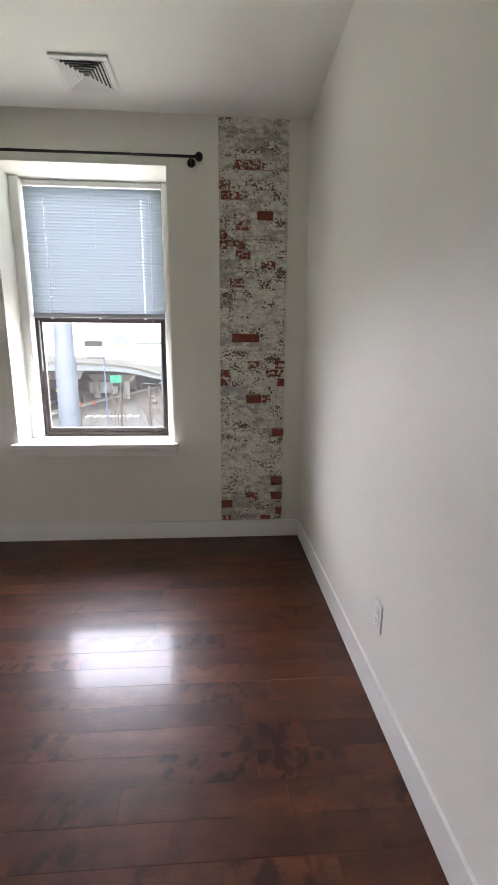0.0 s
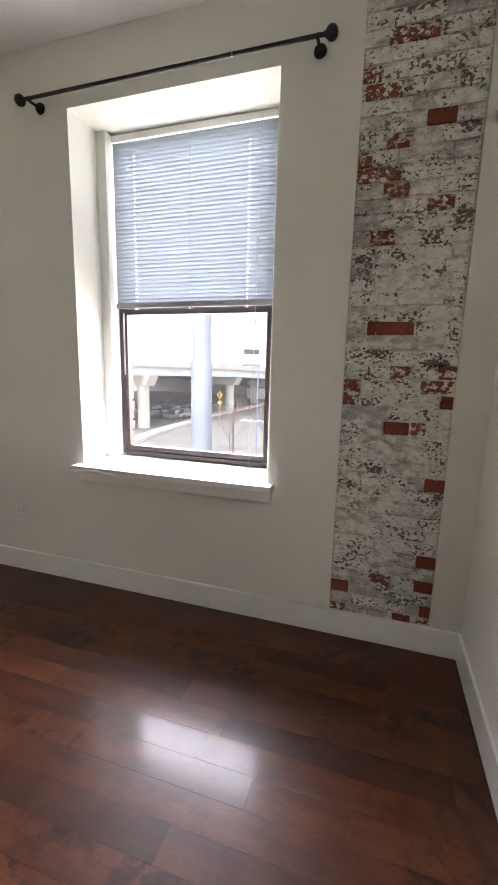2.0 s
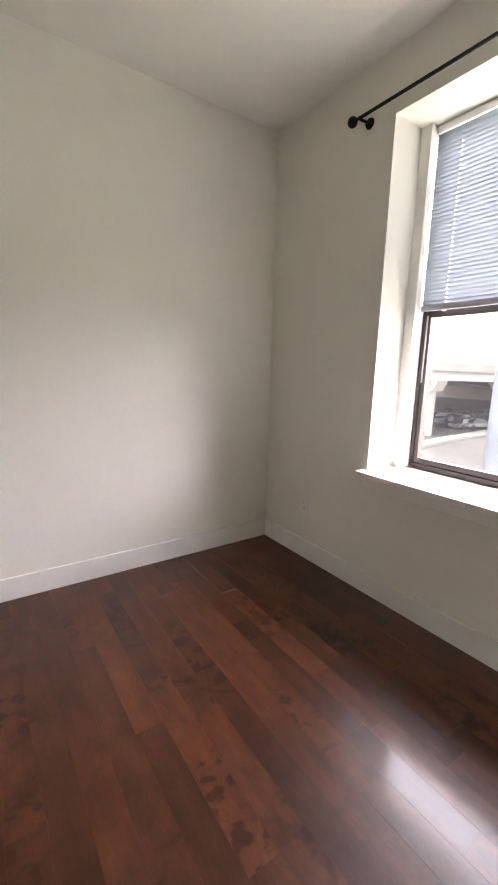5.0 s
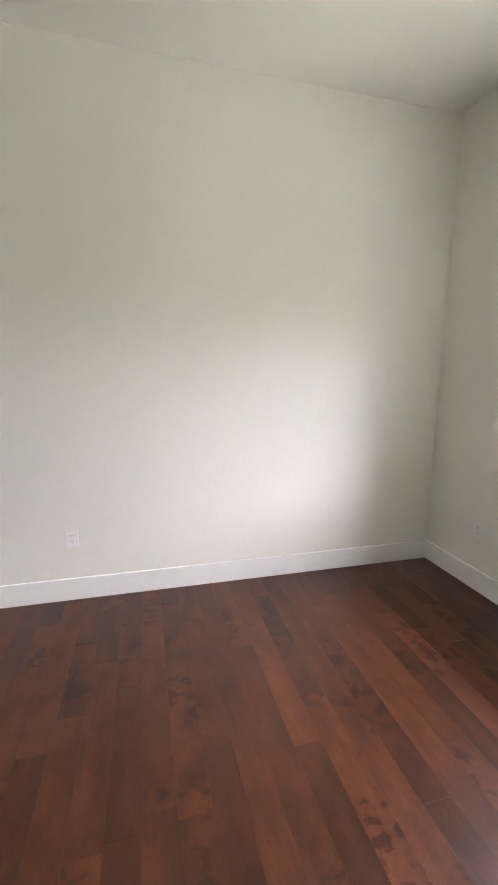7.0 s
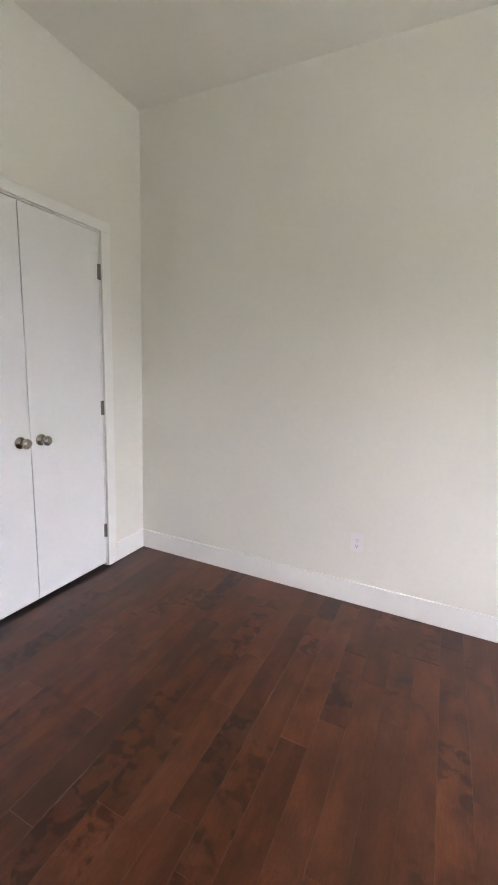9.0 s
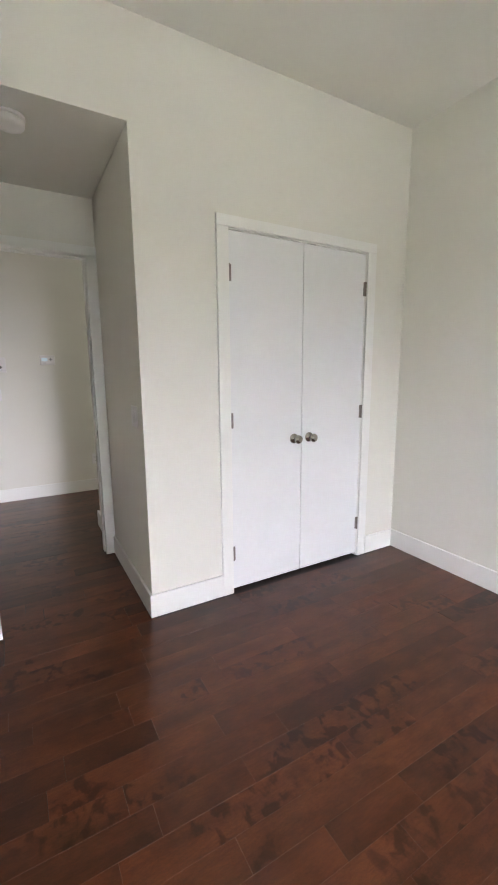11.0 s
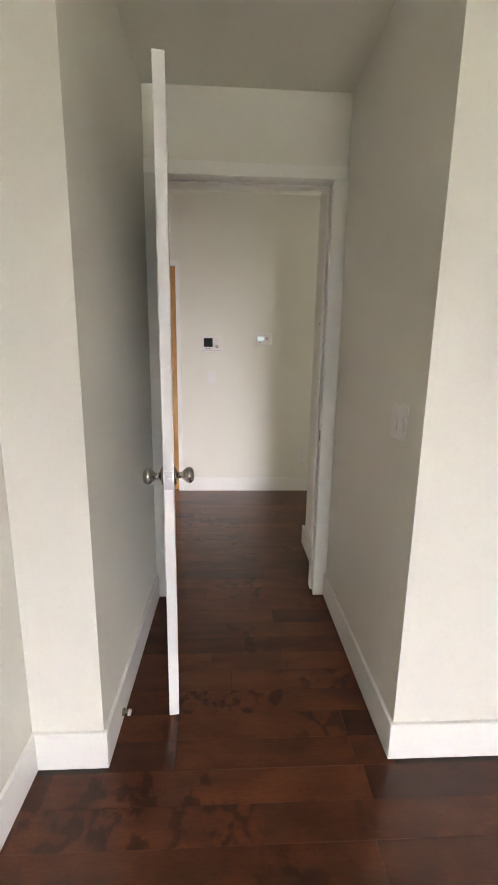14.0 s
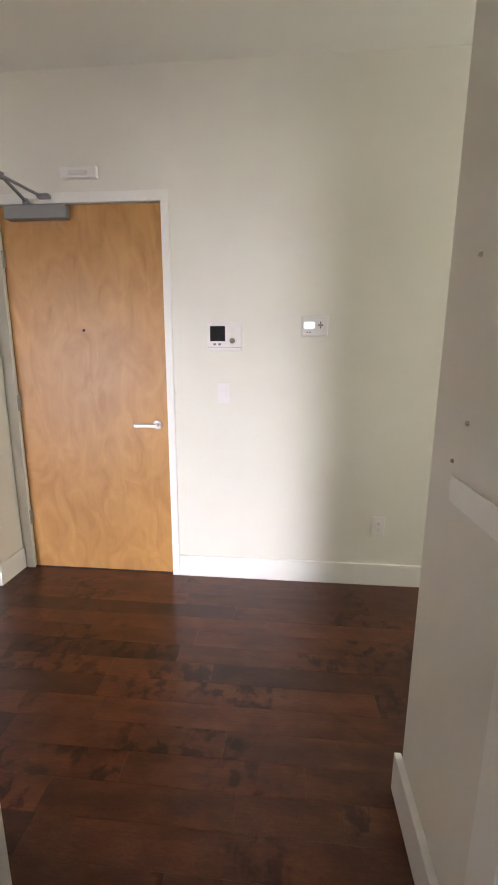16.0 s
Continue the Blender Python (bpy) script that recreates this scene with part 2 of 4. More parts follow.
def mat_brick(name, bare=None, joint=False):
    """Old brick under layers of worn white and grey paint that run on over the joints; bare: from which noise level the clay shows."""
    m = bpy.data.materials.new(name)
    m.use_nodes = True
    t = m.node_tree
    L = t.links.new
    b = t.nodes["Principled BSDF"]
    b.inputs["Roughness"].default_value = 0.75
    geo, info = t.nodes.new("ShaderNodeNewGeometry"), t.nodes.new("ShaderNodeObjectInfo")

    def noise_tex(scale, detail, dist=0.0, stretch=(1, 1, 1), shift=0.0, rough=0.5):
        mp, n = t.nodes.new("ShaderNodeMapping"), t.nodes.new("ShaderNodeTexNoise")
        mp.inputs["Scale"].default_value = stretch
        mp.inputs["Location"].default_value = (shift, shift * 0.7, shift * 1.3)
        n.inputs["Scale"].default_value, n.inputs["Detail"].default_value, n.inputs["Distortion"].default_value = scale, detail, dist
        n.inputs["Roughness"].default_value = rough
        L(geo.outputs["Position"], mp.inputs["Vector"])
        L(mp.outputs["Vector"], n.inputs["Vector"])
        return n.outputs["Fac"]

    def ramp(fac, a, ca, z, cz):
        r = t.nodes.new("ShaderNodeValToRGB")
        r.color_ramp.elements[0].position, r.color_ramp.elements[0].color = a, (*ca, 1)
        r.color_ramp.elements[1].position, r.color_ramp.elements[1].color = z, (*cz, 1)
        L(fac, r.inputs["Fac"])
        return r.outputs["Color"]

    def mix(fac, a, c, mode="MIX"):
        x = t.nodes.new("ShaderNodeMix")
        x.data_type, x.blend_type = "RGBA", mode
        if isinstance(fac, float):
            x.inputs["Factor"].default_value = fac
        else:
            L(fac, x.inputs["Factor"])
        L(a, x.inputs[6])
        L(c, x.inputs[7])
        return x.outputs[2]

    def by_brick(fac, amount):
        x = t.nodes.new("ShaderNodeMath")
        x.operation = "MULTIPLY_ADD"
        L(info.outputs["Random"], x.inputs[0])
        x.inputs[1].default_value = amount
        L(fac, x.inputs[2])
        return x.outputs[0]

    clay = ramp(noise_tex(70, 6), 0.3, (0.13, 0.030, 0.017), 0.7, (0.28, 0.058, 0.025))
    grey = ramp(noise_tex(24, 6, 0.1, (1, 1, 1.8), 2.0), 0.32, (0.30, 0.285, 0.26), 0.68, (0.52, 0.505, 0.46))
    white = ramp(noise_tex(38, 5, 0.1, (1, 1, 1.6), 7.0), 0.3, (0.60, 0.585, 0.52), 0.62, (0.80, 0.78, 0.71))
    # the top coat covers some bricks whole, others in rags, and thins out upwards in wide drifts
    drift = t.nodes.new("ShaderNodeMath")
    drift.operation = "MULTIPLY_ADD"
    L(noise_tex(2.2, 2, 0, (1, 1, 1), 12.0), drift.inputs[0])
    drift.inputs[1].default_value = 0.55
    L(noise_tex(17, 8, 0.15, (1, 1, 1.5), 3.0, 0.66), drift.inputs[2])
    coat = ramp(by_brick(drift.outputs[0], 0.24), 0.74, (0, 0, 0), 0.88, (1, 1, 1))
    paint = mix(coat, grey, white)
    # chips in clusters that bare dark old layers
    chip = t.nodes.new("ShaderNodeMath")
    chip.operation = "MULTIPLY_ADD"
    L(noise_tex(9, 3, 0, (1, 1, 1.6), 31.0), chip.inputs[0])
    chip.inputs[1].default_value = 0.6
    L(noise_tex(62, 5, 0.2, (1, 1, 1.3), 9.0, 0.6), chip.inputs[2])
    fleck = ramp(by_brick(chip.outputs[0], -0.12), 0.625, (1, 1, 1), 0.66, (0, 0, 0))
    old = ramp(noise_tex(40, 3, 0, (1, 1, 1), 4.0), 0.35, (0.075, 0.05, 0.042), 0.65, (0.21, 0.15, 0.125))
    paint = mix(fleck, paint, old)
    teal_mask = ramp(noise_tex(19, 4, 0.4, (1, 1, 1), 21.0), 0.705, (0, 0, 0), 0.72, (1, 1, 1))
    teal = ramp(noise_tex(50, 2), 0.3, (0.035, 0.14, 0.135), 0.7, (0.08, 0.22, 0.2))
    paint = mix(teal_mask, paint, teal)
    if joint:
        col = paint
    else:
        wear = by_brick(noise_tex(36, 7, 0.3, (1, 1, 1.4), 5.0, 0.62), 0.0 if bare else 0.15)
        lo, hi = (bare, bare + 0.04) if bare else (0.765, 0.78)
        col = mix(ramp(wear, lo, (0, 0, 0), hi, (1, 1, 1)), paint, clay)
    L(col, b.inputs["Base Color"])
    bp = t.nodes.new("ShaderNodeBump")
    bp.inputs["Strength"].default_value, bp.inputs["Distance"].default_value = 0.55, 0.005
    L(noise_tex(34, 8, 0.3, (1, 1, 1.3), 3.0, 0.6), bp.inputs["Height"])
    L(bp.outputs["Normal"], b.inputs["Normal"])
    return m


M_BRICK = mat_brick("paint_worn_brick")
M_BRICK_RED = mat_brick("stripped_red_brick", 0.33)
M_BRICK_WORN = mat_brick("half_stripped_brick", 0.46)
M_JOINT = mat_brick("painted_brick_joint", None, True)
M_BRICK_OUT = mat("outer_red_brick", (0.15, 0.06, 0.04), 0.85, vary=0.25, scale=14, fine=0.004, fine_scale=90, bump=0.5, rnd=0.2)


def mat_wood_door():
    """Clear-finished birch veneer with tall cathedral figure."""
    m = bpy.data.materials.new("honey_birch_veneer")
    m.use_nodes = True
    t = m.node_tree
    L = t.links.new
    b = t.nodes["Principled BSDF"]
    b.inputs["Roughness"].default_value = 0.42
    co = t.nodes.new("ShaderNodeTexCoord")
    mp, n = t.nodes.new("ShaderNodeMapping"), t.nodes.new("ShaderNodeTexNoise")
    mp.inputs["Scale"].default_value = (1.9, 1, 0.85)
    n.inputs["Scale"].default_value, n.inputs["Detail"].default_value, n.inputs["Distortion"].default_value = 4.5, 9, 1.6
    L(co.outputs["Object"], mp.inputs["Vector"])
    L(mp.outputs["Vector"], n.inputs["Vector"])
    mp2, n2 = t.nodes.new("ShaderNodeMapping"), t.nodes.new("ShaderNodeTexNoise")
    mp2.inputs["Scale"].default_value = (60, 1, 1.2)
    n2.inputs["Scale"].default_value, n2.inputs["Detail"].default_value = 3.0, 4
    L(co.outputs["Object"], mp2.inputs["Vector"])
    L(mp2.outputs["Vector"], n2.inputs["Vector"])
    sm = t.nodes.new("ShaderNodeMath")
    sm.operation = "MULTIPLY_ADD"
    sm.inputs[1].default_value = 0.16
    L(n2.outputs["Fac"], sm.inputs[0])
    h = t.nodes.new("ShaderNodeMath")
    h.operation = "MULTIPLY"
    h.inputs[1].default_value = 0.84
    L(n.outputs["Fac"], h.inputs[0])
    L(h.outputs[0], sm.inputs[2])
    r = t.nodes.new("ShaderNodeValToRGB")
    r.color_ramp.elements[0].position, r.color_ramp.elements[0].color = 0.28, (0.385, 0.185, 0.050, 1)
    r.color_ramp.elements[1].position, r.color_ramp.elements[1].color = 0.72, (0.56, 0.305, 0.098, 1)
    L(sm.outputs[0], r.inputs["Fac"])
    L(r.outputs["Color"], b.inputs["Base Color"])
    return m


M_BIRCH = mat_wood_door()


# ---- mesh helpers ----
def mesh_from(name, bm, material):
    me = bpy.data.meshes.new(name)
    bmesh.ops.recalc_face_normals(bm, faces=bm.faces)
    bm.to_mesh(me)
    bm.free()
    me.materials.append(material)
    return me


def thing(name, bm, material, label, category, kind="", group=""):
    ob = new(name, mesh_from(name, bm, material))
    return tagged(ob, label, category, group, kind)


def group_thing(name, at, label, category, kind="", group=""):
    ob = new(name)
    ob.empty_display_size = 0.1
    ob.matrix_world = at if isinstance(at, Matrix) else Matrix.Translation(at)
    return tagged(ob, label, category, group, kind)


def part(name, bm, material, parent, label=""):
    ob = new(name, mesh_from(name, bm, material))
    ob.parent = parent
    if label:
        ob["label"] = label
    return ob


def put_box(bm, x0, x1, y0, y1, z0, z1, bevel=0.0):
    m = Matrix.LocRotScale(((x0 + x1) / 2, (y0 + y1) / 2, (z0 + z1) / 2), None, (abs(x1 - x0), abs(y1 - y0), abs(z1 - z0)))
    got = bmesh.ops.create_cube(bm, size=1, matrix=m)
    if bevel:
        edges = list({e for v in got["verts"] for e in v.link_edges})
        bmesh.ops.bevel(bm, geom=edges, offset=bevel, segments=2, affect="EDGES", profile=0.5)
    return bm


def boxes(*rows, bevel=0.0):
    bm = bmesh.new()
    for r in rows:
        put_box(bm, *r, bevel=bevel)
    return bm


def put_cyl(bm, a, c, r0, r1=None, seg=20):
    a, c = Vector(a), Vector(c)
    d = c - a
    m = Matrix.Translation((a + c) / 2) @ d.to_track_quat("Z", "Y").to_matrix().to_4x4()
    bmesh.ops.create_cone(bm, cap_ends=True, segments=seg, radius1=r0, radius2=r0 if r1 is None else r1, depth=d.length, matrix=m)
    return bm


def cyl(a, c, r0, r1=None, seg=20):
    return put_cyl(bmesh.new(), a, c, r0, r1, seg)


def turned(profile, seg=24):
    """A body turned round the local z axis from (radius, height) pairs."""
    bm = bmesh.new()
    rings = []
    for r, z in profile:
        rings.append([bm.verts.new((r * math.cos(2 * math.pi * k / seg), r * math.sin(2 * math.pi * k / seg), z)) for k in range(seg)])
    for p, q in zip(rings, rings[1:]):
        for k in range(seg):
            bm.faces.new((p[k], p[(k + 1) % seg], q[(k + 1) % seg], q[k]))
    bm.faces.new(rings[0][::-1])
    bm.faces.new(rings[-1])
    for f in bm.faces:
        f.smooth = len(f.verts) == 4
    return bm


def place(bm, m):
    bmesh.ops.transform(bm, matrix=m, verts=bm.verts)
    return bm


# ---- structure ----
def structure(name, rows, material, label, category, bevel=0.0):
    return thing(name, boxes(*rows, bevel=bevel), material, label, category, "structure")


T = 0.34
wall_north = structure("wall_north", [
    (XW - 0.15, WX0, 0, T, 0, H), (WX0, WX1, 0, T, 0, WZ0 - 0.03), (WX0, WX1, 0, T, WZ1, H),
    (WX1, BX0, 0, T, 0, H), (BX0, BX1, 0, T, 0, BZ0), (BX0, BX1, 0.055, T, BZ0, H), (BX1, 0.15, 0, T, 0, H)],
    M_WALL, "off-white painted window wall with a strip of exposed brick", "wall")
structure("wall_east", [(0, 0.15, YS, 0, 0, H)], M_WALL, "long plain off-white painted bedroom wall", "wall")
structure("wall_west", [(XW - 0.15, XW, YS - 0.7, 0, 0, H)], M_WALL, "plain off-white painted wall beside the window", "wall")
structure("wall_south", [
    (XW, -2.715, YS - 0.12, YS, 0, H), (-2.715, -1.664, YS - 0.12, YS, 2.122, H), (-1.664, AW, YS - 0.12, YS, 0, H),
    (AW, AE, YS - 0.12, YS, AZ, H), (AE, 0.15, YS - 0.12, YS, 0, H)],
    M_WALL, "off-white closet wall with a square opening to the entry alcove", "wall")
structure("wall_alcove_east", [(AE, 0.15, YD2, YS - 0.12, 0, H)], M_WALL, "off-white side wall of the entry alcove", "wall")
structure("wall_alcove_west", [(AW - 0.1, AW, YD, YS - 0.12, 0, H)], M_WALL, "off-white side wall of the entry alcove with a switch", "wall")
structure("wall_closet", [(XW, AW - 0.1, YS - 0.7, YS - 0.6, 0, H)], M_WALL, "plain back wall of the closed closet", "wall")
structure("wall_door", [(AW - 0.1, -1.124, YD2, YD, 0, H), (-1.124, -0.284, YD2, YD, 2.149, H), (-0.284, AE, YD2, YD, 0, H)],
          M_WALL, "off-white wall round the bedroom doorway", "wall")
structure("wall_stub", [(-1.3, AW - 0.004, STUB, YD2, 0, HZ)], M_WALL, "short scuffed wall stub beside the hall doorway", "wall")
structure("wall_hall_far", [
    (LE + 0.1, 0.80, YF - 0.14, YF, 0, HZ), (0.80, -0.131, YF - 0.14, YF, 2.14, HZ), (-0.131, HW - 0.1, YF - 0.14, YF, 0, HZ)],
    M_WALL, "off-white hall wall round the entrance door", "wall")
structure("wall_hall_east", [(HE, HE + 0.1, YF, -6.62, 0, HZ)], M_WALL, "short plain off-white wall beside the entrance door", "wall")
structure("wall_living_north", [(0.15, 3.0, 0.22, T, 0, HZ), (3.94, LE, 0.22, T, 0, HZ), (3.0, 3.94, 0.22, T, 0, 0.78), (3.0, 3.94, 0.22, T, 1.69, HZ)], M_WALL,
          "plain off-white wall of the assumed, unseen living room with a window opening", "wall")
structure("wall_living_east", [(LE, LE + 0.1, YF, T, 0, HZ)], M_WALL, "plain off-white wall closing the assumed, unseen living room", "wall")
structure("ceiling_living", [(0.15, LE + 0.1, YD2 + 0.12, T, HZ, HZ + 0.1)], M_CEIL, "plain painted ceiling of the assumed, unseen living room", "ceiling")
structure("wall_hall_north", [(HW - 0.1, -1.3, STUB, STUB + 0.12, 0, HZ)], M_WALL, "plain off-white wall along the hall", "wall")
structure("wall_hall_west", [(HW - 0.1, HW, YF, STUB, 0, HZ)], M_WALL, "plain off-white wall closing the hall", "wall")
structure("ceiling", [(XW - 0.15, 0.15, YS - 0.7, T, H, H + 0.15)], M_CEIL, "smooth white painted bedroom ceiling", "ceiling")
structure("ceiling_alcove", [(AW, AE, YD, YS - 0.12, AZ, H)], M_WALL, "lowered painted soffit over the entry alcove", "ceiling")
structure("ceiling_hall", [(HW - 0.1, LE + 0.1, YF - 0.14, YD2 + 0.12, HZ, HZ + 0.1)], M_CEIL, "plain painted hall ceiling", "ceiling")
floor = structure("floor", [(XW - 0.15, LE + 0.1, YF - 0.14, T, -0.2, -0.0018)], M_SUB, "dark red-brown maple plank floor with a satin finish", "floor")


def baseboard(x0, x1, y0, y1):
    """A flat board with an eased top edge; wall side given by the footprint."""
    thing("baseboard", boxes((x0, x1, y0, y1, 0, BASE_H), bevel=0.003), M_TRIM, "flat white painted baseboard along the wall", "baseboard", "structure", "baseboards")


b = BASE_T
baseboard(XW, 0, -b, 0)
baseboard(-b, 0, YS + b, -b)
baseboard(XW, XW + b, YS, -b)
baseboard(XW + b, -2.786, YS, YS + b)
baseboard(-1.608, AW + b, YS, YS + b)
baseboard(AE - b, 0, YS, YS + b)
baseboard(AE - b, AE, YD + 0.016, YS)
baseboard(AW, AW + b, YD + 0.016, YS)
baseboard(AW - 0.004, AW + b + 0.004, STUB - 0.014, YD2 - 0.016)
baseboard(-0.165, HW, YF, YF + b)
baseboard(HE - b, HE, YF + 0.001, -6.62)


def casing(name, rows, label, category="door casing"):
    return thing(name, boxes(*rows, bevel=0.003), M_TRIM, label, category, "structure")


def door_frame_set(name, x0, x1, top, w, y, label):
    """Flat casings round an opening in a wall that faces north; x0 < x1 are the inner edges."""
    root = group_thing(name, ((x0 + x1) / 2, y, 0), label, "door casing", "structure")
    o = (-(x0 + x1) / 2, -y)
    for nm, r in (("side_casing", (x0 - w, x0, y, y + 0.016, 0, top)), ("side_casing", (x1, x1 + w, y, y + 0.016, 0, top)),
                  ("head_casing", (x0 - w, x1 + w, y, y + 0.017, top, top + w * 0.82))):
        part(nm, boxes((r[0] + o[0], r[1] + o[0], r[2] + o[1], r[3] + o[1], r[4], r[5]), bevel=0.003), M_TRIM, root)
    return root, o


# bedroom doorway: casing, jambs, stops
root, o = door_frame_set("door_frame", -1.1005, -0.2965, 2.132, 0.072, YD, "white painted flat casing and jambs of the bedroom doorway")
for nm, r in (("jamb", (-1.123, -1.105, YD2 - 0.005, YD + 0.003, 0, 2.130)), ("jamb", (-0.303, -0.285, YD2 - 0.005, YD + 0.003, 0, 2.130)),
              ("head_jamb", (-1.123, -0.285, YD2 - 0.005, YD + 0.003, 2.130, 2.148)),
              ("door_stop", (-1.105, -1.094, YD2 + 0.03, YD - 0.042, 0, 2.120)), ("door_stop", (-0.314, -0.303, YD2 + 0.03, YD - 0.042, 0, 2.120)),
              ("head_stop", (-1.105, -0.303, YD2 + 0.03, YD - 0.042, 2.120, 2.130))):
    part(nm, boxes((r[0] + o[0], r[1] + o[0], r[2] + o[1], r[3] + o[1], r[4], r[5]), bevel=0.002), M_TRIM, root)
part("strike_plate", boxes((-1.1065 + o[0], -1.1035 + o[0], YD - 0.036 + o[1], YD + 0.001 + o[1], 0.885, 0.945), bevel=0.001), M_OLDSTEEL, root, "small dull steel strike plate")
part("hall_casing", boxes((-1.171 + o[0], -1.109 + o[0], YD2 - 0.016 + o[1], YD2 + o[1], 0, 2.132), (-0.2965 + o[0], -0.2245 + o[0], YD2 - 0.016 + o[1], YD2 + o[1], 0, 2.132),
                          (-1.171 + o[0], -0.2245 + o[0], YD2 - 0.017 + o[1], YD2 + o[1], 2.132, 2.19), bevel=0.003), M_TRIM, root)
root, o = door_frame_set("closet_frame", -2.709, -1.678, 2.118, 0.072, YS, "white painted flat casing round the closet")
part("closet_jamb", boxes((-2.714 + o[0], -2.704 + o[0], -0.11, -0.002, 0, 2.112), (-1.683 + o[0], -1.665 + o[0], -0.11, -0.002, 0, 2.112),
                          (-2.714 + o[0], -1.665 + o[0], -0.11, -0.002, 2.112, 2.121)), M_TRIM, root)


# ---- doors ----
def knob(parent, at, way, name="knob"):
    """A turned egg knob with its rose, pointing along way."""
    prof = [(0.0, 0.0), (0.031, 0.0), (0.032, 0.004), (0.028, 0.009), (0.014, 0.012), (0.011, 0.018), (0.0115, 0.026), (0.017, 0.033),
            (0.0245, 0.041), (0.028, 0.05), (0.027, 0.058), (0.021, 0.065), (0.011, 0.0685), (0.0, 0.069)]
    bm = turned([(max(r, 0.0005), z) for r, z in prof])
    place(bm, Matrix.Translation(at) @ Vector(way).to_track_quat("Z", "Y").to_matrix().to_4x4())
    return part(name, bm, M_NICKEL, parent, "satin nickel knob")


def hinge(parent, x, y, z, way=1, metal=None):
    h = part("hinge", put_cyl(boxes((x - 0.014, x + 0.014, y - 0.002, y + 0.002, z - 0.044, z + 0.044)), (x, y + 0.005 * way, z - 0.045), (x, y + 0.005 * way, z + 0.045), 0.0062, seg=12), metal or M_STEEL, parent, "grey steel butt hinge")
    return h


# bedroom door, standing open along the alcove
A, B = Vector((-0.316, YD + 0.006, 0)), Vector((-0.424, -4.172, 0))
yaw = math.atan2(B.y - A.y, B.x - A.x)
LEAF = (B - A).length
door = group_thing("bedroom_door", Matrix.Translation(A) @ Matrix.Rotation(yaw, 4, "Z"), "white painted flush bedroom door standing wide open", "door", "structure")
part("door_leaf", boxes((0.003, LEAF, -0.0175, 0.0175, 0.012, 2.118), bevel=0.002), M_DOOR, door)
knob(door, (LEAF - 0.062, 0.0175, 0.915), (0, 1, 0))
knob(door, (LEAF - 0.062, -0.0175, 0.915), (0, -1, 0))
part("latch_plate", boxes((LEAF - 0.001, LEAF + 0.0015, -0.0125, 0.0125, 0.885, 0.945), (LEAF, LEAF + 0.010, -0.006, 0.006, 0.906, 0.924)), M_STEEL, door, "dull steel latch plate and bolt")
for z in (0.27, 1.07, 1.88):
    hinge(door, 0.004, -0.0205, z, -1, M_OLDSTEEL)

# closet doors
def closet_leaf(x0, x1, knob_x, hinge_x):
    d = group_thing("closet_door", ((x0 + x1) / 2, YS - 0.02, 0), "white painted flush closet door, closed", "door", "structure", "closet doors")
    c = (x0 + x1) / 2
    part("door_leaf", boxes((x0 - c, x1 - c, -0.0175, 0.0175, 0.022, 2.108), bevel=0.002), M_DOOR, d)
    knob(d, (knob_x - c, 0.0175, 0.932), (0, 1, 0))
    for z in (0.255, 1.075, 1.89):
        hinge(d, hinge_x - c, 0.019, z, 1, M_OLDSTEEL)
    part("ball_catch", boxes((knob_x - c - 0.03, knob_x - c + 0.03, 0.002, 0.02, 2.1085, 2.1115)), M_STEEL, d)


closet_leaf(-2.190, -1.685, -2.132, -1.684)
closet_leaf(-2.702, -2.1945, -2.2525, -2.703)

# entrance door
door = group_thing("entrance_door", (0.335, YF - 0.03, 0), "honey-coloured birch veneer entrance door, closed", "door", "structure")
dx = -0.335
part("door_leaf", boxes((-0.118 + dx, 0.787 + dx, -0.022, 0.022, 0.008, 2.128), bevel=0.0015), M_BIRCH, door)
lev = part("lever", put_cyl(boxes((-0.06 + dx, 0.072 + dx, 0.062, 0.075, 0.934, 0.954), bevel=0.004), (-0.055 + dx, 0.022, 0.944), (-0.055 + dx, 0.07, 0.944), 0.011), M_STEEL, door, "polished lever handle")
part("rose", cyl((-0.055 + dx, 0.021, 0.944), (-0.055 + dx, 0.032, 0.944), 0.027, 0.025, 28), M_STEEL, door)
part("peephole", cyl((0.352 + dx, 0.021, 1.478), (0.352 + dx, 0.026, 1.478), 0.008), M_BLACK, door)
part("latch_edge", boxes((-0.1215 + dx, -0.1185 + dx, -0.01, 0.0225, 0.90, 1.06)), M_DARKSLOT, door)
for z in (0.34, 1.06, 1.86):
    hinge(door, 0.79 + dx, 0.024, z)
closer = group_thing("door_closer", (0.555, YF - 0.008, 2.085), "grey painted door closer with a folding arm above the entrance door", "door closer")
part("body", boxes((-0.175, 0.17, 0, 0.055, -0.036, 0.036), bevel=0.008), M_GREYMETAL, closer)
cx, cy, cz = 0.555, YF - 0.008, 2.085
P_ARM, P_ELBOW, P_SHOE = Vector((0.60 - cx, 0.045, 0.052)), Vector((0.565 - cx, -6.585 - cy, 2.166 - cz)), Vector((0.515 - cx, 0.035, 2.160 - cz))
part("arm", cyl(P_ARM, P_ELBOW, 0.0095, 0.0085, 10), M_GREYMETAL, closer)
part("arm", cyl(P_ELBOW, P_SHOE, 0.0075, 0.0075, 10), M_GREYMETAL, closer)
part("elbow", cyl(P_ELBOW - Vector((0, 0, 0.014)), P_ELBOW + Vector((0, 0, 0.012)), 0.014, seg=14), M_GREYMETAL, closer)
part("shoe", boxes((-0.085, -0.02, 0.0205, 0.05, 0.064, 0.086), bevel=0.003), M_GREYMETAL, closer)
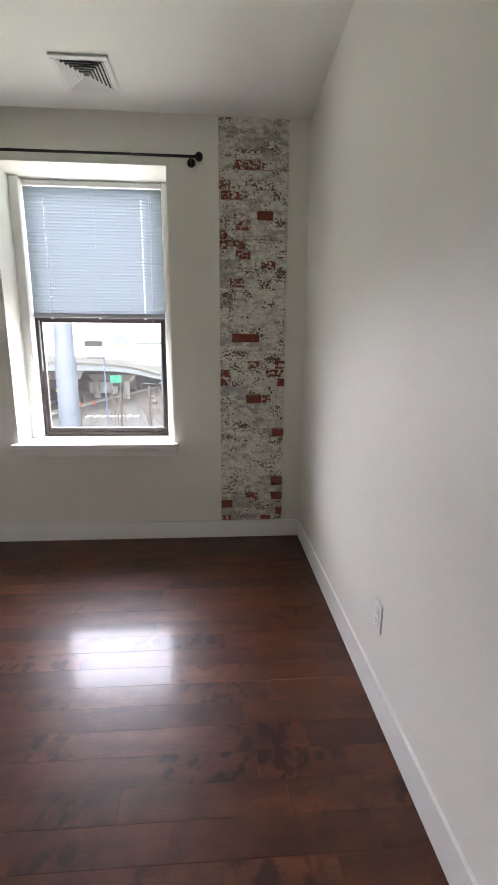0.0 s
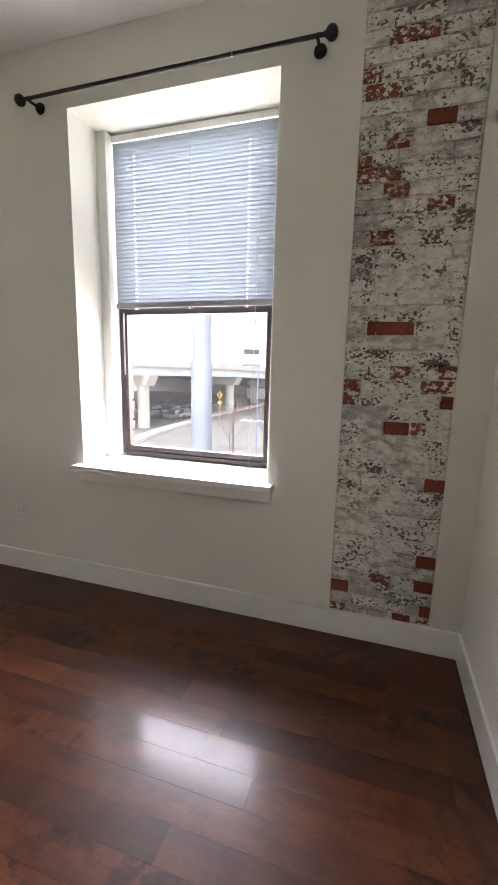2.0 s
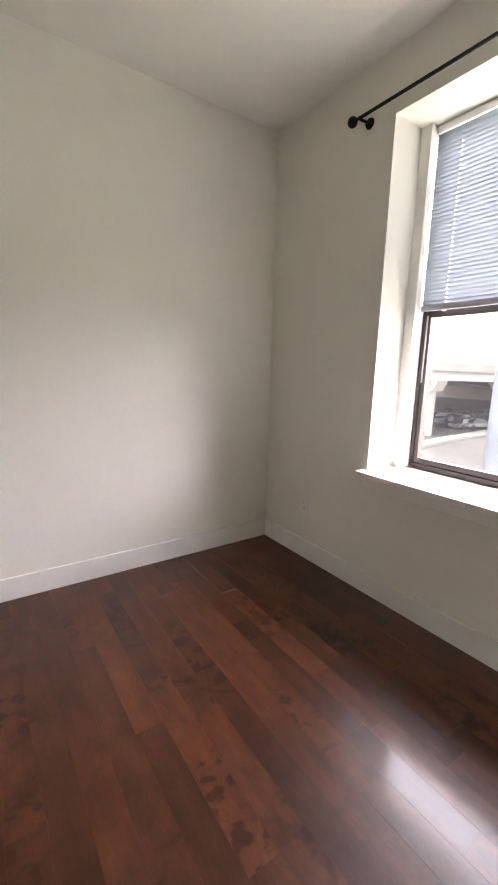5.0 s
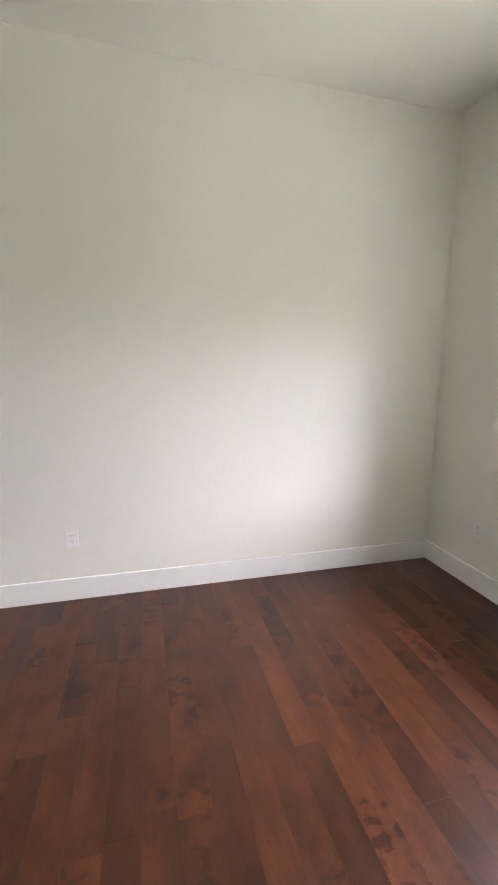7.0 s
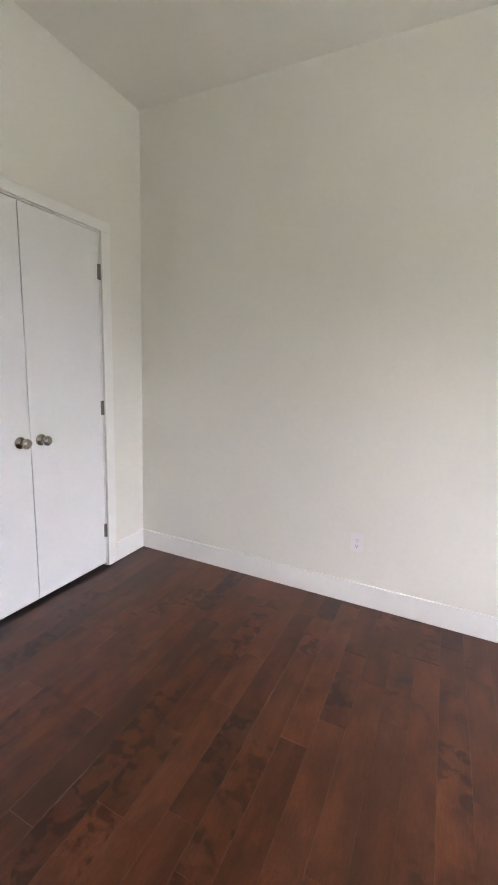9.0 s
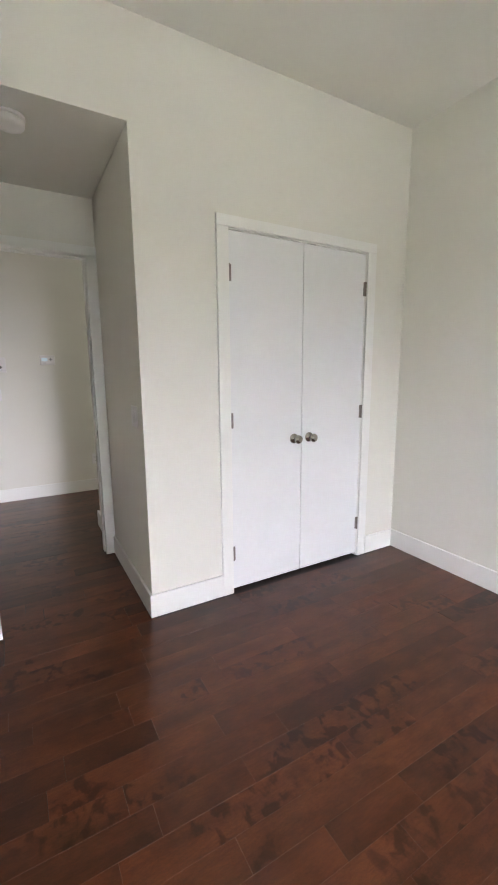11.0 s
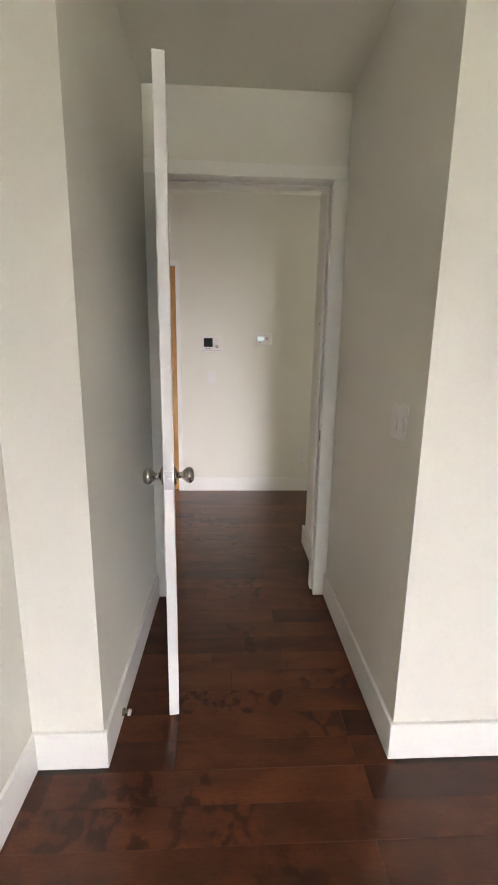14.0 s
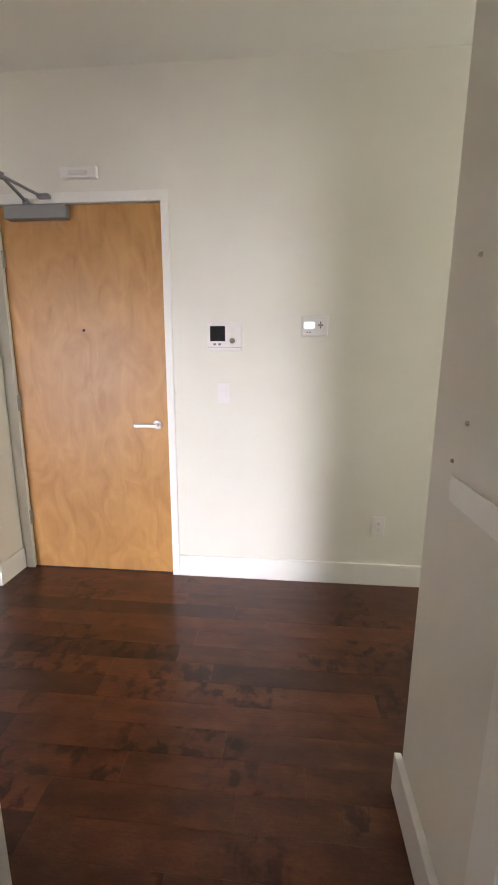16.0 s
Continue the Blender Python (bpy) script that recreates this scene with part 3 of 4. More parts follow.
part("pivot", cyl((0.60 - cx, 0.045, 0.03), (0.60 - cx, 0.045, 0.062), 0.015), M_GREYMETAL, closer)
fr = group_thing("entrance_frame", (0.335, YF, 0), "white painted steel frame of the entrance door", "door frame", "structure")
for nm, r in (("side_frame", (-0.163, -0.121, -0.10, 0.012, 0, 2.131)), ("side_frame", (0.79, 0.838, -0.10, 0.012, 0, 2.131)), ("head_frame", (-0.163, 0.838, -0.10, 0.012, 2.131, 2.183))):
    part(nm, boxes((r[0] + dx, r[1] + dx, *r[2:]), bevel=0.002), M_TRIM, fr)
structure("threshold", [(-0.121, 0.79, YF - 0.12, YF - 0.005, -0.006, 0.006)], M_SUB, "dark threshold under the entrance door", "threshold")
structure("corridor_backing", [(-0.3, 1.0, YF - 0.35, YF - 0.2, 0, 2.4)], M_WALL, "plain wall behind the closed entrance door", "wall")

# ---- window ----
win = group_thing("window_1", (-1.53, 0.30, 0.762), "dark bronze sash window in a deep white reveal", "window", "structure")
wx, wy, wz = -1.53, 0.27, 0.762


def wbox(nm, x0, x1, y0, y1, z0, z1, material, parent=None, bevel=0.0, label=""):
    return part(nm, boxes((x0 - wx, x1 - wx, y0 - wy, y1 - wy, z0 - wz, z1 - wz), bevel=bevel), material, parent or win, label)


FX0, FX1, FZ0, FZ1 = -2.031, -1.035, 0.772, 2.632
wbox("side_trim", WX0, FX0, 0.195, 0.30, WZ0, WZ1, M_TRIM, bevel=0.003)
wbox("side_trim", FX1, WX1, 0.236, 0.30, WZ0, WZ1, M_TRIM, bevel=0.003)
wbox("trim_bead", FX0 - 0.012, FX0 + 0.004, 0.186, 0.204, WZ0, WZ1, M_TRIM, bevel=0.003)
wbox("trim_bead", FX1 - 0.004, FX1 + 0.012, 0.228, 0.246, WZ0, WZ1, M_TRIM, bevel=0.003)
wbox("frame_side", FX0, FX0 + 0.022, 0.275, 0.35, FZ0, FZ1, M_BRONZE, bevel=0.002)
wbox("frame_side", FX1 - 0.022, FX1, 0.275, 0.35, FZ0, FZ1, M_BRONZE, bevel=0.002)
wbox("frame_sill", FX0 + 0.022, FX1 - 0.022, 0.272, 0.35, FZ0 - 0.008, FZ0 + 0.022, M_BRONZE, bevel=0.002)
wbox("frame_head", FX0 + 0.022, FX1 - 0.022, 0.275, 0.35, FZ1 - 0.03, FZ1, M_BRONZE, bevel=0.002)
sash = group_thing("lower_sash", (0, 0, 0), "", "")
sash.parent = win
for r in ((FX0 + 0.022, FX0 + 0.047, 0.285, 0.315, 0.795, 1.692), (FX1 - 0.047, FX1 - 0.022, 0.285, 0.315, 0.795, 1.692),
          (FX0 + 0.047, FX1 - 0.047, 0.285, 0.315, 0.795, 0.828), (FX0 + 0.047, FX1 - 0.047, 0.285, 0.315, 1.65, 1.692)):
    wbox("sash_rail", *r, M_BRONZE, sash, 0.002)
wbox("sash_lift", -1.56, -1.46, 0.278, 0.286, 1.652, 1.664, M_BRONZE, sash)
# white strip added as the bright reflection on the jamb liner
wbox("liner_glint", FX0 + 0.0235, FX0 + 0.031, 0.279, 0.2845, 1.28, 1.66, M_PLASTIC, label="pale strip standing in for a reflection on the jamb liner")
glass = wbox("pane", FX0 + 0.047, FX1 - 0.047, 0.298, 0.302, 0.828, 1.65, M_GLASS, sash)
glass.visible_shadow = False
sash = group_thing("upper_sash", (0, 0, 0), "", "")
sash.parent = win
for r in ((FX0 + 0.022, FX0 + 0.047, 0.318, 0.346, 1.66, 2.602), (FX1 - 0.047, FX1 - 0.022, 0.318, 0.346, 1.66, 2.602),
          (FX0 + 0.047, FX1 - 0.047, 0.318, 0.346, 1.66, 1.70), (FX0 + 0.047, FX1 - 0.047, 0.318, 0.346, 2.57, 2.602)):
    wbox("sash_rail", *r, M_BRONZE, sash, 0.002)
glass = wbox("pane", FX0 + 0.047, FX1 - 0.047, 0.330, 0.334, 1.70, 2.57, M_GLASS, sash)
glass.visible_shadow = False
sill = thing("window_sill", boxes((WX0, WX1, -0.001, 0.302, WZ0 - 0.03, WZ0), (WX0 - 0.032, WX1 + 0.036, -0.075, -0.001, WZ0 - 0.03, WZ0), bevel=0.004), M_TRIM, "deep glossy white window sill with a nosing", "window sill", "structure")
part("apron", boxes((WX0 - 0.02, WX1 + 0.025, -0.018, 0, WZ0 - 0.1, WZ0 - 0.03), bevel=0.003), M_TRIM, sill)

# blind
blind = group_thing("window_blind", (-1.533, 0.277, 2.63), "pale blue-grey mini blind, lowered halfway over the window", "blind")
BLX0, BLX1 = -2.023 + 1.533, -1.044 + 1.533
part("headrail", boxes((BLX0, BLX1, -0.014, 0.014, -0.042, -0.006), bevel=0.002), M_PLASTIC, blind, "white headrail")


def slat_mesh(slots):
    bm = bmesh.new()
    xs = [BLX0]
    cords = (-1.885 + 1.533, -1.19 + 1.533)
    for c in cords:
        xs += [c - 0.0048, c + 0.0048]
    xs.append(BLX1)
    vs = [-0.0125, -0.0085, -0.0042, 0.0042, 0.0085, 0.0125]
    grid = {}
    for i, x in enumerate(xs):
        for j, v in enumerate(vs):
            grid[i, j] = bm.verts.new((x, v, 0.0026 * (1 - (v / 0.0125) ** 2)))
    for i in range(len(xs) - 1):
        for j in range(5):
            if slots and i in (1, 3) and j == 2:
                continue
            bm.faces.new((grid[i, j], grid[i + 1, j], grid[i + 1, j + 1], grid[i, j + 1])).smooth = True
    return mesh_from("slat", bm, M_SLAT)


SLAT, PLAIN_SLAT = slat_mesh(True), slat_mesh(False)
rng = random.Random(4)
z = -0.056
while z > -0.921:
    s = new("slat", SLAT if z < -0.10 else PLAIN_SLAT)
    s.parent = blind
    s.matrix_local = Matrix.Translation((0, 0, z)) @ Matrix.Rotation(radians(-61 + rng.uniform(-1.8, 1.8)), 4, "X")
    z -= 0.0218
part("bottom_rail", boxes((BLX0, BLX1, -0.012, 0.012, -0.9485, -0.9175), bevel=0.003), M_RAIL, blind)
for c in (-1.885 + 1.533, -1.53 + 1.533, -1.19 + 1.533):
    part("ladder_cord", cyl((c, -0.0135, -0.91), (c, -0.0135, -0.05), 0.0005, seg=6), M_SLAT, blind)
    part("cord_clip", boxes((c - 0.01, c + 0.01, -0.0145, 0.0, -0.957, -0.946), bevel=0.002), M_PLASTIC, blind)
part("pull_cord", cyl((-1.13 + 1.533, -0.022, -1.02), (-1.13 + 1.533, -0.018, -0.03), 0.0009, seg=6), M_RAIL, blind)
part("tassel", cyl((-1.13 + 1.533, -0.022, -1.05), (-1.13 + 1.533, -0.022, -1.018), 0.0045, 0.003, 10), M_GREYMETAL, blind, "small grey cord tassel")
part("tilt_cord", cyl((-1.145 + 1.533, -0.03, -1.86), (-1.115 + 1.533, -0.02, -0.03), 0.0009, seg=6), M_RAIL, blind)

# curtain rod
rod = group_thing("curtain_rod", (-1.545, -0.078, 2.659), "black iron curtain rod with ball finials on two wall brackets", "curtain rod")
part("pole", cyl((-0.755, 0, 0), (0.787, 0, 0), 0.0085, seg=16), M_BLACK, rod)
for s in (-1, 1):
    bm = turned([(0.0005, -0.02), (0.009, -0.019), (0.011, -0.012), (0.015, -0.008), (0.024, 0.0), (0.0275, 0.012), (0.026, 0.024), (0.017, 0.035), (0.0005, 0.039)], 20)
    place(bm, Matrix.Translation((0.757 * s if s < 0 else 0.789, 0, 0)) @ Vector((s, 0, 0)).to_track_quat("Z", "Y").to_matrix().to_4x4())
    part("finial", bm, M_BLACK, rod)
    bx = -0.715 if s < 0 else 0.747
    br = part("bracket", put_cyl(cyl((bx, 0.077, -0.006), (bx, 0.066, -0.006), 0.028, 0.024, 24), (bx, 0.07, -0.006), (bx, 0.0, -0.01), 0.007, seg=12), M_BLACK, rod)
    part("cup", boxes((bx - 0.006, bx + 0.006, -0.013, 0.013, -0.014, 0.004), bevel=0.003), M_BLACK, br)
part("joint_ring", cyl((0.378, 0, 0), (0.386, 0, 0), 0.0098, seg=16), M_NICKEL, rod, "bright joint ring")

# ceiling vent
vent = group_thing("ceiling_vent", (-1.352, -0.336, H), "white four-way louvred ceiling air vent", "vent")
q = 0.155
# flat dark sheet in place of the shaded duct behind the blades
part("backing", boxes((-q + 0.02, q - 0.02, -q + 0.02, q - 0.02, -0.002, 0.001)), M_DUCT, vent)
for r in ((-q, q, -q, -q + 0.03, -0.012, 0), (-q, q, q - 0.03, q, -0.012, 0), (-q, -q + 0.03, -q + 0.03, q - 0.03, -0.012, 0), (q - 0.03, q, -q + 0.03, q - 0.03, -0.012, 0)):
    part("frame", boxes(r, bevel=0.003), M_VENT, vent)
for k in range(6):
    d = q - 0.038 - k * 0.019
    for side in range(4):
        s = part("blade", boxes((-d, d, -0.0085, 0.0085, -0.0006, 0.0006)), M_VENT, vent)
        s.matrix_local = Matrix.Rotation(side * math.pi / 2, 4, "Z") @ Matrix.Translation((0, d, -0.0065)) @ Matrix.Rotation(radians(-38), 4, "X")


# ---- small fittings ----
def face(at, way):
    """Pose of a wall plate: local -y points into the room along way."""
    return Matrix.Translation(at) @ Matrix.Rotation(math.atan2(way[1], way[0]) + math.pi / 2, 4, "Z")


def outlet(at, way):
    o = group_thing("wall_outlet", face(at, way), "white decorator-style duplex wall outlet low on the wall", "outlet", group="wall outlets")
    part("plate", boxes((-0.036, 0.036, -0.006, 0, -0.058, 0.058), bevel=0.0025), M_PLASTIC, o)
    part("insert", boxes((-0.0165, 0.0165, -0.0085, -0.005, -0.034, 0.034), bevel=0.0012), M_PLASTIC, o)
    for s in (-1, 1):
        part("slots", boxes((-0.0075, -0.0055, -0.0092, -0.008, s * 0.018 - 0.002, s * 0.018 + 0.006), (0.0055, 0.0075, -0.0092, -0.008, s * 0.018 - 0.002, s * 0.018 + 0.006),
                            (-0.002, 0.002, -0.0092, -0.008, s * 0.018 - 0.010, s * 0.018 - 0.006)), M_DARKSLOT, o)


def switch(at, way, gangs):
    w = 0.036 + 0.023 * (gangs - 1)
    o = group_thing("light_switch", face(at, way), "white rocker light switch plate with %s" % ("two paddles" if gangs == 2 else "one paddle"), "light switch", group="light switches")
    part("plate", boxes((-w, w, -0.006, 0, -0.058, 0.058), bevel=0.0025), M_PLASTIC, o)
    for k in range(gangs):
        c = (k - (gangs - 1) / 2) * 0.046
        p = part("paddle", boxes((c - 0.0165, c + 0.0165, -0.004, 0, -0.033, 0.033), bevel=0.001), M_PLASTIC, o)
        p.matrix_local = Matrix.Translation((0, -0.0055, 0)) @ Matrix.Rotation(radians(3 if k else -3), 4, "X")


outlet((0, -1.641, 0.386), (-1, 0))
outlet((0, -3.37, 0.375), (-1, 0))
outlet((-2.616, 0, 0.386), (0, -1))
outlet((XW, -2.421, 0.38), (1, 0))
outlet((-1.35, YF, 0.372), (0, 1))
switch((AW, -4.157, 1.118), (1, 0), 2)
switch((-0.449, YF, 1.137), (0, 1), 1)

horn = group_thing("wall_sounder", face((0, -3.85, 2.39), (-1, 0)), "flat white alarm sounder high on the wall", "alarm")
part("body", boxes((-0.035, 0.035, -0.018, 0, -0.042, 0.042), bevel=0.004), M_PLASTIC, horn)
part("grille", boxes(*[(-0.022, 0.022, -0.0195, -0.017, -0.024 + k * 0.009, -0.02 + k * 0.009) for k in range(6)]), M_PLASTIC, horn)

det = group_thing("smoke_detector", (-0.70, -4.215, AZ), "round white smoke detector on the alcove soffit", "smoke detector")
part("base", turned([(0.0005, 0), (0.066, 0), (0.066, -0.012), (0.062, -0.014), (0.0005, -0.014)], 32), M_PLASTIC, det)
part("body", turned([(0.0005, -0.014), (0.058, -0.014), (0.057, -0.02), (0.062, -0.022), (0.062, -0.036), (0.056, -0.046), (0.03, -0.05), (0.0005, -0.05)], 32), M_PLASTIC, det)
part("button", cyl((0.02, -0.028, -0.046), (0.02, -0.028, -0.051), 0.008), M_VENT, det)
sp = group_thing("sprinkler_cover", (-0.97, -6.08, HZ), "flat round sprinkler cover plate hung just below the hall ceiling", "sprinkler")
# near-black neck paints the shadow in the gap above the cover
part("neck", turned([(0.0005, 0), (0.034, 0), (0.034, -0.012), (0.0005, -0.012)], 24), M_DARKSLOT, sp, "neck coloured near-black for the shadow gap above the cover")
part("cover", turned([(0.0005, -0.011), (0.046, -0.011), (0.047, -0.0135), (0.045, -0.016), (0.0005, -0.0165)], 28), M_CEIL, sp)

stop = group_thing("door_stop", (AE - BASE_T, -4.165, 0.038), "short bright door stop on the baseboard", "door stop")
part("stem", cyl((0, 0, 0), (-0.02, 0, -0.002), 0.008), M_NICKEL, stop)
part("flange", cyl((0, 0, 0), (-0.006, 0, 0), 0.013), M_NICKEL, stop)
part("tip", cyl((-0.02, 0, -0.002), (-0.03, 0, -0.003), 0.012, 0.010), M_PLASTIC, stop, "white rubber tip")

ic = group_thing("door_intercom", (-0.455, YF, 1.443), "white video intercom panel with a dark display", "intercom")
part("body", boxes((-0.095, 0.095, 0, 0.022, -0.076, 0.076), bevel=0.004), M_PLASTIC, ic)
part("display", boxes((-0.005, 0.078, 0.0215, 0.0235, -0.025, 0.055)), M_SCREEN, ic, "dark display")
part("speaker", boxes(*[(-0.06, -0.03, 0.0215, 0.0232, 0.02 + k * 0.007, 0.023 + k * 0.007) for k in range(5)]), M_VENT, ic)
part("talk_button", cyl((-0.044, 0.021, -0.022), (-0.044, 0.026, -0.022), 0.015), M_NICKEL, ic, "bright round talk button")
part("key", boxes((0.045, 0.06, 0.0215, 0.024, -0.047, -0.036)), M_GREYMETAL, ic)
part("key", boxes((0.018, 0.033, 0.0215, 0.024, -0.047, -0.036)), M_GREYMETAL, ic)
part("seam", boxes((-0.09, 0.09, 0.0215, 0.0226, -0.058, -0.056)), M_GREYMETAL, ic)
th = group_thing("thermostat", (-0.94, YF, 1.496), "white wall thermostat with a lit pale display", "thermostat")
part("body", boxes((-0.071, 0.071, 0, 0.026, -0.051, 0.051), bevel=0.005), M_PLASTIC, th)
part("display", boxes((0.0, 0.056, 0.0255, 0.0275, -0.012, 0.022)), mat_glow("lit_display", (0.75, 0.9, 1.0), 0.03), th, "lit pale blue display")
part("arrow_keys", boxes((-0.045, -0.017, 0.0255, 0.0275, 0.002, 0.009), (-0.0345, -0.0275, 0.0255, 0.0275, -0.012, 0.001), (-0.0345, -0.0275, 0.0255, 0.0275, 0.010, 0.024)), M_GREYMETAL, th)
part("key_row", boxes((0.02, 0.028, 0.0255, 0.0272, -0.034, -0.028), (0.034, 0.042, 0.0255, 0.0272, -0.034, -0.028)), M_GREYMETAL, th)
bx = group_thing("wall_sensor", (0.305, YF, 2.272), "small white sensor box above the entrance door", "sensor")
part("body", boxes((-0.1, 0.1, 0, 0.03, -0.028, 0.028), bevel=0.006), M_PLASTIC, bx)
part("lens", boxes((-0.05, 0.05, 0.029, 0.033, -0.014, 0.006), bevel=0.003), M_VENT, bx)
for y, z in ((-5.47, 1.53), (-5.445, 1.194), (-5.50, 1.10)):
    nl = group_thing("wall_anchor", (AW - 0.004, y, z), "small dark screw anchor in the scuffed wall stub", "screw", group="wall anchors")
    part("plug", cyl((-0.002, 0, 0), (0.005, 0, 0), 0.0062, 0.004, 12), M_ANCHOR, nl)
# raised panel edge on the stub, built as a thin strip
part_root = group_thing("wall_panel_strip", (AW - 0.004, -5.37, 1.04), "thin white raised panel strip on the wall stub", "cleat")
part("strip", boxes((0, 0.005, -0.12, 0.12, -0.03, 0.03), bevel=0.002), M_TRIM, part_root)


# ---- outside: street, viaduct, parking ----
GZ = -6.5
M_ASPHALT = mat("worn_pale_asphalt", (0.125, 0.122, 0.122), 0.9, vary=0.2, scale=0.25, fine=0.01, fine_scale=20)
M_CONC = mat("concrete", (0.42, 0.40, 0.37), 0.85, vary=0.12, scale=0.4, fine=0.01, fine_scale=8)
# concrete tone darkened to hold the shade under the viaduct
M_UNDER = mat("underpass_shade", (0.20, 0.185, 0.185), 0.9, vary=0.3, scale=0.15)
M_GIRDER = mat("pale_girder_paint", (0.45, 0.47, 0.49), 0.6, vary=0.08, scale=0.5)
M_POLE = mat("galvanised_pole", (0.095, 0.115, 0.138), 0.6, 0.0, vary=0.15, scale=2.5)
M_BARK = mat("grey_bark", (0.13, 0.10, 0.085), 0.9, vary=0.2, scale=6)
M_RUST = mat("rusty_post", (0.075, 0.068, 0.066), 0.8, vary=0.2, scale=5)
M_YELLOW = mat("sign_yellow", (0.75, 0.48, 0.03), 0.5)
M_GREEN = mat("sign_green", (0.02, 0.20, 0.14), 0.5)
# arm sign colours paled to look overexposed against the bright sky
M_PALEGREEN = mat("washed_sign_green", (0.16, 0.34, 0.28), 0.5)
M_PALEYELLOW = mat("washed_sign_yellow", (0.55, 0.47, 0.16), 0.5)
M_ORANGE = mat("cone_orange", (0.75, 0.14, 0.03), 0.5)
M_BLUE = mat("blue_post_paint", (0.10, 0.13, 0.24), 0.5)
M_TRUCK = mat("white_truck_body", (0.75, 0.75, 0.74), 0.5)
M_TYRE = mat("tyre_rubber", (0.02, 0.02, 0.02), 0.8)
M_CARGLASS = mat("car_glass", (0.03, 0.035, 0.04), 0.1)

thing("ground", boxes((-600, 600, T + 0.2, 1200, GZ - 1, GZ)), M_ASPHALT, "wide grey asphalt street and parking ground", "ground", "structure")


def ribbon(line, profile):
    """A solid swept along a level line of (x, y, z) by an (offset, height) outline."""
    bm = bmesh.new()
    rows = []
    for i, p in enumerate(line):
        a, c = Vector(line[max(0, i - 1)]), Vector(line[min(len(line) - 1, i + 1)])
        d = (c - a).normalized()
        n = Vector((-d.y, d.x, 0)).normalized()
        rows.append([bm.verts.new(Vector(p) + n * o + Vector((0, 0, h))) for o, h in profile])
    for p, q in zip(rows, rows[1:]):
        for k in range(len(profile)):
            bm.faces.new((p[k], p[(k + 1) % len(profile)], q[(k + 1) % len(profile)], q[k]))
    bm.faces.new(rows[0])
    bm.faces.new(rows[-1][::-1])
    return bm


def curve_line(points, n):
    """A smooth line through the points."""
    out = []
    P = [Vector(p) for p in points]
    P = [P[0] * 2 - P[1]] + P + [P[-1] * 2 - P[-2]]
    for i in range(1, len(P) - 2):
        for k in range(n):
            s = k / n
            a, c, d, e = P[i - 1], P[i], P[i + 1], P[i + 2]
            out.append(0.5 * ((2 * c) + (d - a) * s + (2 * a - 5 * c + 4 * d - e) * s * s + (3 * c - a - 3 * d + e) * s ** 3))
    out.append(P[-2])
    return out


DECK = curve_line([(-62, -5, 2.9), (-40, 24, 2.7), (-28.8, 42, 2.4), (-20, 75, 1.75), (-16.5, 106, -0.9), (-12, 150, -4.5)], 6)
via = group_thing("viaduct", (-28.8, 42, GZ), "pale concrete and steel highway viaduct over a parking area", "viaduct")
back = Matrix.Translation((28.8, -42, -GZ))
part("parapet", place(ribbon(DECK, [(0, -0.95), (0, 0), (0.35, 0), (0.35, -0.95)]), back), M_CONC, via)
part("girder", place(ribbon(DECK, [(0.5, -2.1), (0.5, -0.951), (0.9, -0.951), (0.9, -2.1)]), back), M_GIRDER, via)
part("deck", place(ribbon(DECK, [(0.35, -1.2), (0.35, -0.9), (60, -0.9), (60, -1.2)]), back), M_CONC, via)
part("far_girder", place(ribbon(DECK, [(33, -2.1), (33, -1.2), (33.4, -1.2), (33.4, -2.1)]), back), M_GIRDER, via)
for k in range(5):
    w = 6.0 + 6.0 * k
    part("inner_girder", place(ribbon(DECK, [(w, -2.1), (w, -1.21), (w + 0.4, -1.21), (w + 0.4, -2.1)]), back), M_UNDER, via)
for x, y, z in ((-29.5, 44.5, 0.3), (-25.5, 66, -0.1), (-21.6, 88, -1.3), (-38, 30, 0.5)):
    part("pier", place(cyl((x, y, GZ), (x, y, z - 1.2), 0.75, seg=24), back), M_CONC, via)
    part("pier", place(cyl((x - 7, y + 2.5, GZ), (x - 7, y + 2.5, z - 1.2), 0.75, seg=24), back), M_CONC, via)
    cap = boxes((-9.2, 2.2, -0.75, 0.75, -1.3, 0))
    for v in cap.verts:
        if v.co.z < -0.5 and abs(v.co.x + 3.5) > 4:
            v.co.x *= 0.62 if v.co.x > 0 else 0.86
    place(cap, Matrix.Translation((x, y, z)) @ Matrix.Rotation(radians(-20), 4, "Z"))
    part("pier_cap", place(cap, back), M_CONC, via)
# dark sheet closing the underpass in place of its deep shade
thing("underpass_backdrop", boxes((-170, -26, 120, 121, GZ, 2.0)), M_UNDER, "dark sheet put in for the shade under the viaduct", "backdrop", "structure")
thing("kerb", ribbon([(-23.2, 28, GZ), (-25, 42, GZ), (-26.2, 60, GZ), (-24.6, 90, GZ), (-20, 140, GZ)], [(0, 0), (0, 0.35), (1.3, 0.35), (1.3, 0)]), M_CONC, "pale concrete kerb along the street", "kerb", "structure")
thing("kerb", ribbon([(-5, 22, GZ), (-5.6, 45, GZ), (-5, 110, GZ)], [(0, 0), (0, 0.3), (-9, 0.3), (-9, 0)]), M_CONC, "pale concrete pavement and kerb", "kerb", "structure")
for k in range(7):
    thing("road_stripe", boxes((-20.6 + k * 1.15, -20.0 + k * 1.15, 57, 59.4, GZ + 0.002, GZ + 0.012)), M_TRUCK, "white painted crosswalk stripe on the street", "road marking", "structure", "crosswalk stripes")

